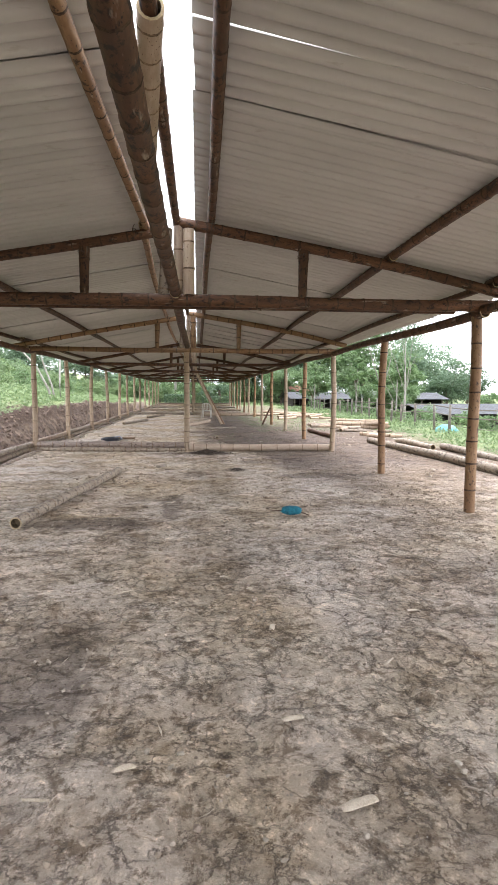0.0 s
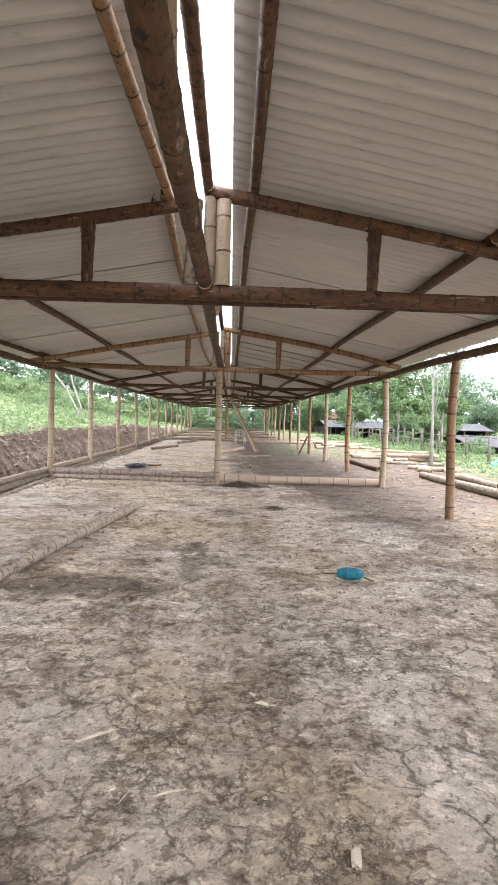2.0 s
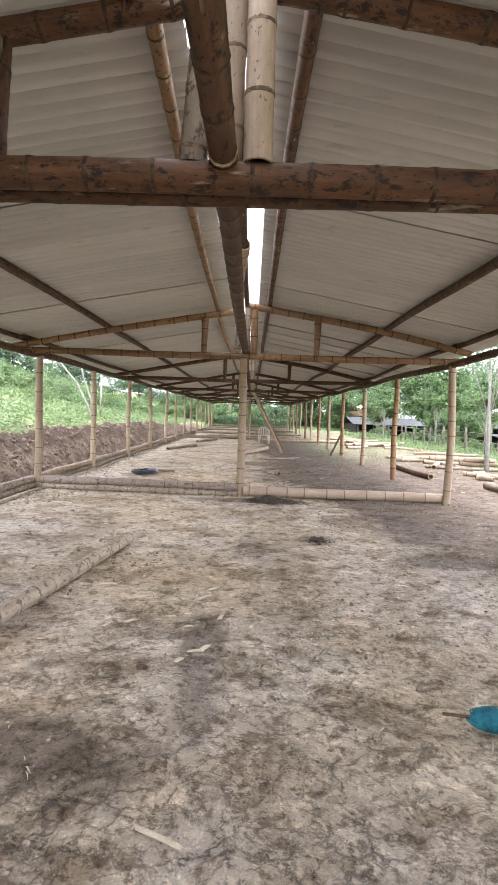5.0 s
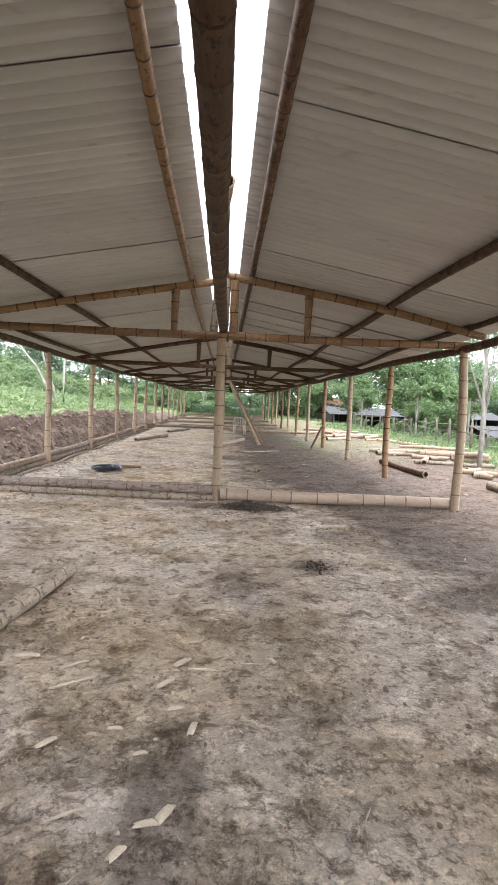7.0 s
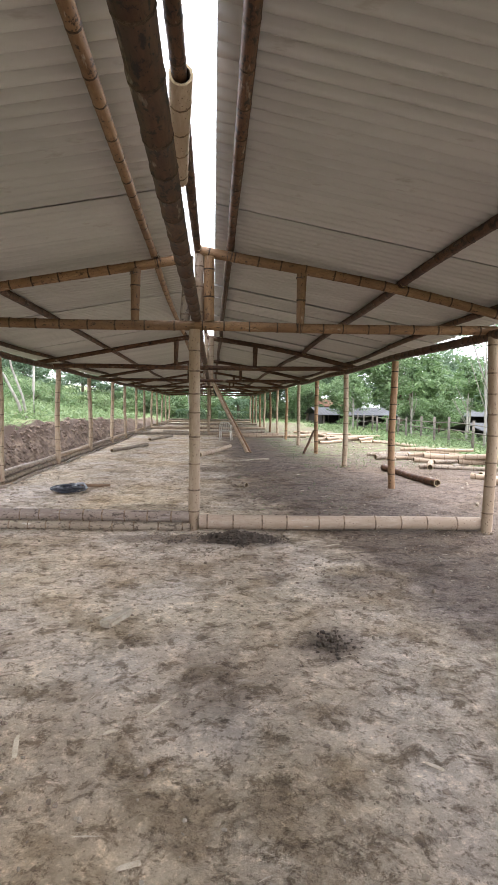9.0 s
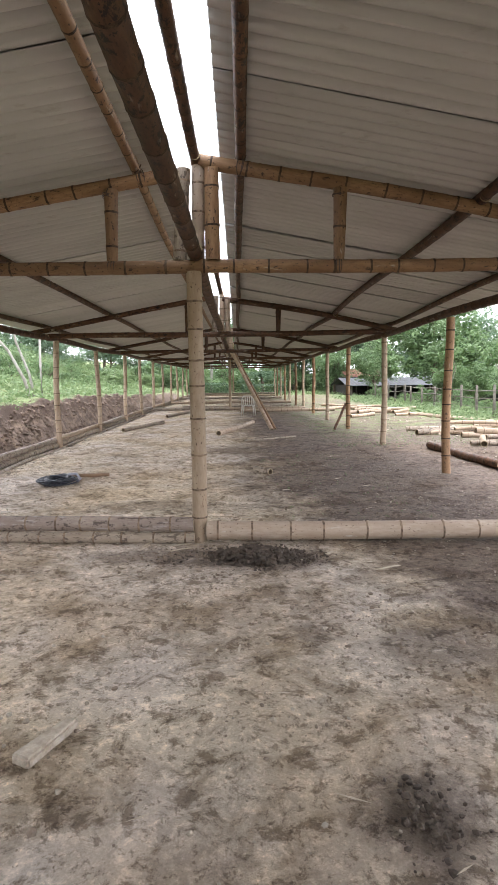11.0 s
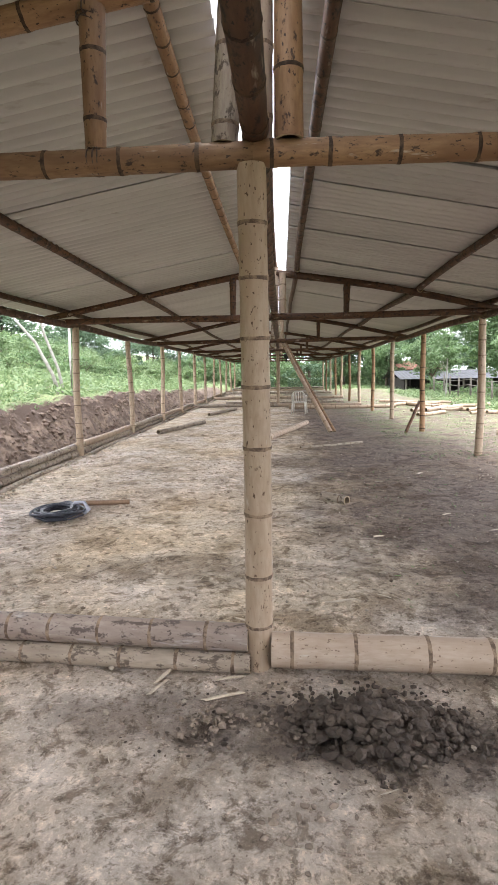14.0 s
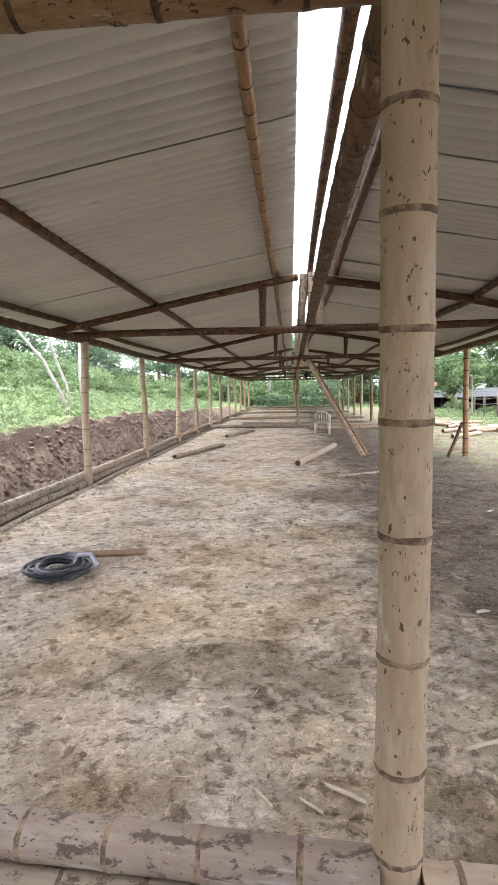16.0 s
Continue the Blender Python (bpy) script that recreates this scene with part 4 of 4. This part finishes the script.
def leaf_mesh(name, centres, sizes, mat, seed, droop=0.4, slim=0.5):
    """Kite-shaped leaves, each slightly folded, at the given places."""
    r = np.random.RandomState(seed)
    n = len(centres)
    u = r.normal(size=(n, 3))
    u[:, 2] = u[:, 2] * 0.5 - droop * 0.5
    u /= np.linalg.norm(u, axis=1)[:, None]
    w = np.cross(u, r.normal(size=(n, 3)) * 0.6 + np.array((0, 0, 1.0)))
    w /= np.linalg.norm(w, axis=1)[:, None] + 1e-9
    k = np.cross(u, w)
    s = sizes[:, None]
    quad = np.stack([centres - u * s * 0.5, centres + w * s * slim * 0.5 + k * s * 0.1, centres + u * s * 0.5, centres - w * s * slim * 0.5 + k * s * 0.1], 1)
    verts = quad.reshape(-1, 3).astype(np.float32)
    me = bpy.data.meshes.new(name)
    me.vertices.add(4 * n)
    me.vertices.foreach_set("co", verts.ravel())
    me.loops.add(4 * n)
    me.loops.foreach_set("vertex_index", np.arange(4 * n, dtype=np.int32))
    me.polygons.add(n)
    me.polygons.foreach_set("loop_start", np.arange(0, 4 * n, 4, dtype=np.int32))
    me.polygons.foreach_set("loop_total", np.full(n, 4, dtype=np.int32))
    me.update(calc_edges=True)
    me.validate()
    me.materials.append(mat)
    return me


def clumps(r, n_clump, per, box, clump_size, base):
    """Leaf places in uneven clumps filling a rounded crown."""
    c = r.normal(size=(n_clump, 3))
    c /= np.linalg.norm(c, axis=1)[:, None]
    c *= r.rand(n_clump, 1) ** 0.45
    c = c * np.array(box) + np.array(base)
    sz = clump_size * r.uniform(0.6, 1.4, n_clump)
    p = r.normal(size=(n_clump, per, 3))
    p /= np.linalg.norm(p, axis=2)[:, :, None]
    p *= r.uniform(0.45, 1.0, (n_clump, per, 1)) * sz[:, None, None] * np.array((1, 1, 0.6))
    return c, (c[:, None] + p).reshape(-1, 3)


def tree(name, label, height, spread, mat, bark, seed, n_clump=55, per=110, leaf=0.22, trunk_r=0.16, crown_low=0.35):
    t = thing(name, label, "tree", pose(0, 0, 0), "trees")
    r = np.random.RandomState(seed)
    rg = random.Random(seed)
    mid = height * (crown_low + 1) / 2
    cs, pts = clumps(r, n_clump, per, (spread, spread, height * (1 - crown_low) / 2), spread * 0.30, (0, 0, mid))
    bm = bmesh.new()
    lean = rg.uniform(-0.05, 0.05) * height
    trunk = [(lean * f * f, 0.3 * lean * math.sin(3 * f), height * 0.85 * f - 0.2) for f in (0, 0.15, 0.3, 0.5, 0.7, 0.9)]
    tube(bm, trunk, [trunk_r * 1.4, trunk_r, trunk_r * 0.85, trunk_r * 0.65, trunk_r * 0.4, trunk_r * 0.15], 8)
    part("trunk", bm, bark, t)
    for c in cs[:6]:
        bm = bmesh.new()
        s = Vector(trunk[2 + rg.randrange(3)])
        e = Vector(c)
        m2 = s.lerp(e, 0.5) + Vector((rg.uniform(-0.2, 0.2), rg.uniform(-0.2, 0.2), 0.15 * spread))
        tube(bm, [s, m2, e], [trunk_r * 0.4, trunk_r * 0.25, trunk_r * 0.08], 5)
        part("limb", bm, bark, t)
    crown = new("crown", leaf_mesh("crown", pts, leaf * r.uniform(0.6, 1.3, len(pts)), mat, seed))
    crown.parent = t
    return t


def plant(src, x, y, scale=1.0, turn=0.0, sink=0.0, tall=1.0):
    return copy_thing(src, pose(x, y, z_at(x, y) - sink, 0, 0, turn) @ Matrix.Diagonal((scale, scale, scale * tall, 1)))


def set_down(ob, x, y, turn=0):
    ob.matrix_world = pose(x, y, z_at(x, y), 0, 0, turn)
    return ob


# broad trees beyond the yard
broad = set_down(tree("broadleaf_tree", "broad bright green leafy tree beyond the yard", 7.2, 3.4, LEAF_TREE, BARK, 1, 75, 150, 0.30, 0.2, 0.2), 13.6, 47)
dark_tree = set_down(tree("shade_tree", "tall dark green shade tree behind the sheds", 11.5, 5.4, LEAF_DARK, BARK, 2, 80, 130, 0.42, 0.3, 0.28), 15, 70)
# skyline tree: distance haze is put into its leaf colour
far_tree = set_down(tree("far_tree", "skyline tree, grey-green with haze painted into its leaves", 12.0, 5.6, LEAF_HAZED, BARK, 3, 60, 100, 0.55, 0.3, 0.1), 32, 82)
thin_tree = set_down(tree("sparse_tree", "thin sparse tree with a pale forked trunk", 7.0, 1.5, LEAF_HAZED, BARK_PALE, 4, 30, 45, 0.16, 0.06, 0.45), 7.0, 20.8)
small_tree = set_down(tree("young_tree", "young leafy tree with a pale slim trunk", 4.2, 1.2, LEAF_TREE, BARK_PALE, 5, 26, 90, 0.2, 0.06, 0.4), 10.4, 36)
rg = random.Random(31)
for x, y, s in ((11.6, 56, 0.62), (18.5, 52, 0.5), (21.5, 58, 0.55), (24.5, 64, 0.6), (12.6, 41.5, 0.34), (29, 54, 0.45), (9.6, 64, 0.62)):
    plant(broad, x, y, s, rg.uniform(0, 360))
for x, y, s in ((10, 80, 0.85), (22, 78, 0.62), (28, 80, 0.6), (4.5, 82, 0.9), (0, 88, 0.9), (34, 74, 0.55), (40, 80, 0.6), (6.5, 72, 0.7), (-5, 84, 0.8)):
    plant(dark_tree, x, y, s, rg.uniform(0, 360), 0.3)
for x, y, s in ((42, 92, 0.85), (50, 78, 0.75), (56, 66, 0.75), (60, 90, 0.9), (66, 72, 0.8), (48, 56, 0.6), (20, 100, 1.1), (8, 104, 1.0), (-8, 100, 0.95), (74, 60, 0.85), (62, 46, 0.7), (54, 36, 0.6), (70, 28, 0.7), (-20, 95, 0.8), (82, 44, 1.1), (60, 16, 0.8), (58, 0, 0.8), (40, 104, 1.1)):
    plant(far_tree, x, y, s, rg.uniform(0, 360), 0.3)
for x, y, s in ((11.4, 30, 1.0),):
    plant(thin_tree, x, y, s, rg.uniform(0, 360))
for x, y, s in ((12, 33, 1.0), (9.3, 44, 0.9), (14, 37, 1.1)):
    plant(small_tree, x, y, s, rg.uniform(0, 360))
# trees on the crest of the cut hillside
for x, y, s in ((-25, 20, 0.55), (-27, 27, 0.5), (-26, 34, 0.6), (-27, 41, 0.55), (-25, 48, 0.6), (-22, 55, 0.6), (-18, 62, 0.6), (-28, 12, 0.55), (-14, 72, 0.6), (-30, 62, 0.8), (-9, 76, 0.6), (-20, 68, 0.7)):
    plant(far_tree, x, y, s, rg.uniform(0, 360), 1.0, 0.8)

# pale leaning trunks on the bank
pale = thing("bare_tree", "pale leaning bare trunks growing from the bank top", "tree", pose(-7.2, 29.0, z_at(-7.2, 29.0)), "trees")
for pts, r in (([(0, 0, -0.2), (-0.25, 0, 0.7), (-0.75, 0, 1.7), (-1.5, 0, 2.6), (-2.3, 0.1, 3.3)], [0.075, 0.06, 0.05, 0.04, 0.02]),
               ([(0.1, 0.1, -0.2), (-0.1, 0.1, 0.9), (-0.5, 0.1, 2.0), (-0.8, 0.2, 3.4), (-1.0, 0.2, 4.6)], [0.06, 0.05, 0.042, 0.035, 0.02]),
               ([(0.3, 0.2, -0.2), (0.28, 0.2, 1.2), (0.32, 0.2, 2.6), (0.36, 0.2, 4.8)], [0.05, 0.045, 0.04, 0.02])):
    bm = bmesh.new()
    tube(bm, pts, r, 8)
    part("trunk", bm, BARK_PALE, pale)

# bushes on the hill and by the fence
def bush(name, label, size, mat, seed, per=70, n_clump=26, leaf=0.13):
    t = thing(name, label, "bush", pose(0, 0, 0), "bushes")
    r = np.random.RandomState(seed)
    cs, pts = clumps(r, n_clump, per, (size, size, size * 0.7), size * 0.33, (0, 0, size * 0.6))
    bm = bmesh.new()
    for c in cs[:9]:
        tube(bm, [(0, 0, -0.1), tuple(c * np.array((0.4, 0.4, 0.6))), tuple(c)], [0.03, 0.02, 0.008], 5)
    part("branchwork", bm, BARK, t)
    ob = new("foliage", leaf_mesh("foliage", pts, leaf * r.uniform(0.6, 1.4, len(pts)), mat, seed))
    ob.parent = t
    return t


bush_a = set_down(bush("bush", "dense light green bush on the hillside", 1.1, LEAF_SCRUB, 41, 90), -9.5, 18)
bush_b = set_down(bush("bush", "darker green bush on the hillside", 1.3, LEAF_TREE, 42, 90), -12, 23)
rg = random.Random(9)
for i in range(190):
    y = rg.uniform(2, 75)
    x = -8.0 - rg.random() ** 0.8 * 22
    plant(bush_a if rg.random() < 0.68 else bush_b, x, y, rg.uniform(0.5, 1.3) * (0.8 + 0.02 * -x), rg.uniform(0, 360), 0.1)
for i in range(46):
    y = rg.uniform(8, 60)
    x = rg.uniform(8.6, 15) + 0.05 * y
    plant(bush_b if rg.random() < 0.5 else bush_a, x, y, rg.uniform(0.25, 0.75), rg.uniform(0, 360), 0.1)
for i in range(46):
    plant(bush_a if i % 3 == 0 else bush_b, rg.uniform(-12, 12), rg.uniform(69, 82), rg.uniform(1.2, 2.3), rg.uniform(0, 360), 0.1)

# low growth: grass and weeds
rs = np.random.RandomState(15)


def weeds(name, n, xr, yr, tall, leaf, mat, seed, label, slim=0.2):
    x, y = rs.uniform(*xr, n), rs.uniform(*yr, n)
    keep = vnoise(x, y, 0.5, seed, 3) > -0.25
    x, y = x[keep], y[keep]
    z = ground_height(x, y) + tall * rs.rand(len(x)) ** 1.5
    ob = new(name, leaf_mesh(name, np.stack([x, y, z], 1), leaf * rs.uniform(0.5, 1.4, len(x)), mat, seed, -0.9, slim))
    return tagged(ob, label, "grass", kind="stuff")


weeds("hill_scrub", 60000, (-18, -6.4), (4, 60), 0.4, 0.2, LEAF_SCRUB, 61, "rank light green grass and weeds on the hillside", 0.35)
weeds("hill_scrub", 26000, (-34, -17), (0, 75), 0.8, 0.4, LEAF_SCRUB, 62, "rank light green weeds higher on the hillside", 0.45)
weeds("bank_fringe", 5000, (-6.9, -5.75), (5, 50), 0.14, 0.14, LEAF_SCRUB, 63, "grass fringe along the top of the cut bank")
weeds("yard_grass", 30000, (7.2, 14), (6, 52), 0.25, 0.15, LEAF_SCRUB, 64, "patchy light green grass and weeds by the fence", 0.3)
weeds("floor_grass", 7000, (2.3, 5.8), (21, 42), 0.03, 0.06, LEAF_SCRUB, 65, "short green grass shoots on damp earth")
weeds("floor_grass", 260, (0.4, 2.2), (14.8, 20), 0.015, 0.05, LEAF_SCRUB, 66, "few green shoots and straw on damp earth")
weeds("end_grass", 12000, (-12, 14), (59.5, 75), 0.25, 0.2, LEAF_SCRUB, 67, "green grass beyond the end of the floor", 0.3)

# straw and splinters trodden into the floor
n = 700
x, y = rs.uniform(-3.6, 3.2, n), 1.2 + 22 * rs.rand(n) ** 1.1
p = np.stack([x, y, ground_height(x, y) + 0.012], 1)
straw_me = leaf_mesh("straw_litter", p * np.array((1, 1, 0)), rs.uniform(0.03, 0.15, n), WOOD_CHIP, 68, 0.0, 0.08)
co = np.empty(4 * n * 3, dtype=np.float32)
straw_me.vertices.foreach_get("co", co)
co = co.reshape(-1, 3)
co[:, 2] = np.repeat(p[:, 2], 4) + 0.15 * co[:, 2]
straw_me.vertices.foreach_set("co", co.ravel())
tagged(new("straw_litter", straw_me), "pale straw and bamboo splinters trodden into the floor", "straw", kind="stuff")

# clipped hedge and palm beyond the far end
def hedge(x0, x1, y, h, d, seed, label):
    r = np.random.RandomState(seed)
    n = 3500
    p = r.uniform(-0.5, 0.5, (n, 3))
    ax = r.randint(0, 3, n)
    p[np.arange(n), ax] = np.where(r.rand(n) < 0.5, -0.5, 0.5)
    p = p * np.array((x1 - x0, d, h)) + r.normal(0, 0.05, (n, 3)) + np.array(((x0 + x1) / 2, y, z_at((x0 + x1) / 2, y) + h / 2))
    ob = new("hedge", leaf_mesh("hedge", p, 0.15 * r.uniform(0.6, 1.3, n), LEAF_DARK, seed, 0.2, 0.6))
    return tagged(ob, label, "hedge")


hedge(0.6, 4.6, 62.0, 0.95, 1.2, 71, "clipped dark green hedge beyond the floor")
hedge(-3.6, -0.9, 64.0, 1.1, 1.2, 72, "clipped green hedge with a gap beyond the floor")
palm = thing("palm", "dark green palm with arching fronds", "palm", pose(2.6, 66, z_at(2.6, 66)), "trees")
bm = bmesh.new()
tube(bm, [(0, 0, -0.2), (0.05, 0, 0.9), (0, 0, 1.8)], [0.2, 0.17, 0.15], 8)
part("trunk", bm, BARK, palm)
for i in range(13):
    a = i * 2.4
    r = np.random.RandomState(80 + i)
    f = r.rand(170)
    side = r.choice((-1, 1), 170)
    out = f * 2.6
    up = 1.8 + 1.6 * f - 2.3 * f * f + 0.1 * (i % 3)
    off = side * r.uniform(0.05, 0.35, 170) * (1 - 0.5 * f)
    p = np.stack([out * math.cos(a) - off * math.sin(a), out * math.sin(a) + off * math.cos(a), up - 0.4 * np.abs(off)], 1)
    ob = new("frond", leaf_mesh("frond", p, np.full(170, 0.38), LEAF_DARK, 90 + i, 0.6, 0.2))
    ob.parent = palm
for x, y in ((-2.7, 70), (-1.6, 71.5)):
    t = thing("pale_trunk_tree", "slim tree with a straight whitish trunk", "tree", pose(x, y, z_at(x, y)), "trees")
    bm = bmesh.new()
    tube(bm, [(0, 0, -0.2), (0.05, 0, 3), (0, 0, 6.5)], [0.2, 0.16, 0.1], 8)
    part("trunk", bm, BARK_PALE, t)
    r = np.random.RandomState(int(y))
    cs, pts = clumps(r, 24, 70, (1.6, 1.6, 1.2), 0.7, (0, 0, 6.3))
    ob = new("crown", leaf_mesh("crown", pts, np.full(len(pts), 0.25), LEAF_TREE, 99))
    ob.parent = t

# ---------------------------------------------------------------- farm sheds and fence across the yard
TIN = two_tone("weathered sheet roof", (0.095, 0.10, 0.108), (0.06, 0.06, 0.062), 1.5, 0.95, bump=0.1)
RUST = two_tone("red clay roof", (0.26, 0.12, 0.08), (0.17, 0.09, 0.065), 3, 0.8)
BOARD = two_tone("dark boards", (0.05, 0.042, 0.036), (0.035, 0.03, 0.026), 3, 0.85)
POSTWOOD = two_tone("grey fence wood", (0.20, 0.175, 0.145), (0.11, 0.095, 0.08), 8, 0.85, space=False)


def box_bm(x0, x1, y0, y1, z0, z1):
    bm = bmesh.new()
    bmesh.ops.create_cube(bm, size=1, matrix=Matrix.Translation(((x0 + x1) / 2, (y0 + y1) / 2, (z0 + z1) / 2)) @ Matrix.Diagonal((x1 - x0, y1 - y0, z1 - z0, 1)))
    return bm


def farm_shed(x, y, w, d, eave, ridge, turn, roof_mat, label):
    t = thing("farm_shed", label, "shed", pose(x, y, z_at(x, y), 0, 0, turn), "farm sheds")
    part("back_wall", box_bm(-w / 2, w / 2, d / 2 - 0.1, d / 2, -0.3, eave), BOARD, t)
    for s in (-1, 1):
        part("side_wall", box_bm(s * w / 2 - 0.05, s * w / 2 + 0.05, -d / 2 + 0.1, d / 2 - 0.1, -0.3, eave), BOARD, t)
    part("low_wall", box_bm(-w / 2, w / 2, -d / 2, -d / 2 + 0.1, -0.3, eave * 0.45), BOARD, t)
    n = max(3, int(w / 2.2))
    for i in range(n + 1):
        px = -w / 2 + 0.1 + (w - 0.2) * i / n
        part("post", box_bm(px - 0.06, px + 0.06, -d / 2 - 0.13, -d / 2 - 0.01, -0.3, eave), POSTWOOD, t)
    for s in (-1, 1):
        bm = bmesh.new()
        m = int(w / 0.15)
        last = None
        for i in range(m + 1):
            px = -w / 2 - 0.5 + (w + 1) * i / m
            wob = 0.025 * (i % 2)
            cur = [bm.verts.new((px, s * (d / 2 + 0.6), eave - 0.1 + wob)), bm.verts.new((px, 0, ridge + wob)), bm.verts.new((px, 0, ridge + wob + 0.03)), bm.verts.new((px, s * (d / 2 + 0.6), eave - 0.07 + wob))]
            if last:
                for k in range(4):
                    bm.faces.new((last[k], last[(k + 1) % 4], cur[(k + 1) % 4], cur[k]))
            last = cur
        bmesh.ops.recalc_face_normals(bm, faces=bm.faces[:])
        part("roof_slope", bm, roof_mat, t)
    return t


farm_shed(20.5, 43, 8.0, 4.5, 1.3, 1.9, 12, TIN, "low open farm shed with a grey sheet roof")
farm_shed(18.5, 62, 17, 5, 1.9, 2.5, 4, TIN, "long dark farm shed with a grey sheet roof")
farm_shed(12.2, 66, 3.6, 4, 1.9, 2.6, 4, RUST, "small farm building with a reddish roof")
farm_shed(26, 37, 7, 5, 1.2, 1.8, 20, TIN, "low farm shed with a pale grey roof")

fence = thing("yard_fence", "weathered timber post and rail fence with wire", "fence")
fx = lambda y: 9.4 + 0.03 * (y - 12)
ys = [11 + 1.9 * i for i in range(22)]
for i, y in enumerate(ys):
    x = fx(y) + 0.1 * math.sin(i * 2.3)
    z = z_at(x, y)
    bm = bmesh.new()
    tube(bm, [(x, y, z - 0.2), (x + 0.03 * math.sin(i * 5), y + 0.04 * math.cos(i * 3), z + 1.15 + 0.1 * math.sin(i * 7))], [0.06, 0.05], 7)
    part("post", bm, POSTWOOD, fence)
for y0, y1 in zip(ys, ys[1:]):
    for h in (0.35, 0.7, 1.0):
        bm = bmesh.new()
        tube(bm, [(fx(y0), y0, z_at(fx(y0), y0) + h), (fx(y1), y1, z_at(fx(y1), y1) + h)], 0.02 if h > 0.5 else 0.01, 5)
        part("rail", bm, POSTWOOD, fence)

TARP = plain("turquoise tarpaulin", (0.16, 0.45, 0.46), 0.5)
bm = bmesh.new()
bmesh.ops.create_icosphere(bm, subdivisions=3, radius=1)
for v in bm.verts:
    v.co = Vector((v.co.x * 0.45, v.co.y * 0.35, max(v.co.z, -0.1) * 0.3)) * (1 + 0.18 * noise.noise(v.co * 2.5))
tarp_me = bpy.data.meshes.new("tarpaulin")
bm.to_mesh(tarp_me)
tarp_me.materials.append(TARP)
tarp = new("tarpaulin", tarp_me)
tarp.location = (9.9, 21.4, z_at(9.9, 21.4) + 0.02)
tagged(tarp, "crumpled turquoise tarpaulin heap beside the fence", "tarpaulin")
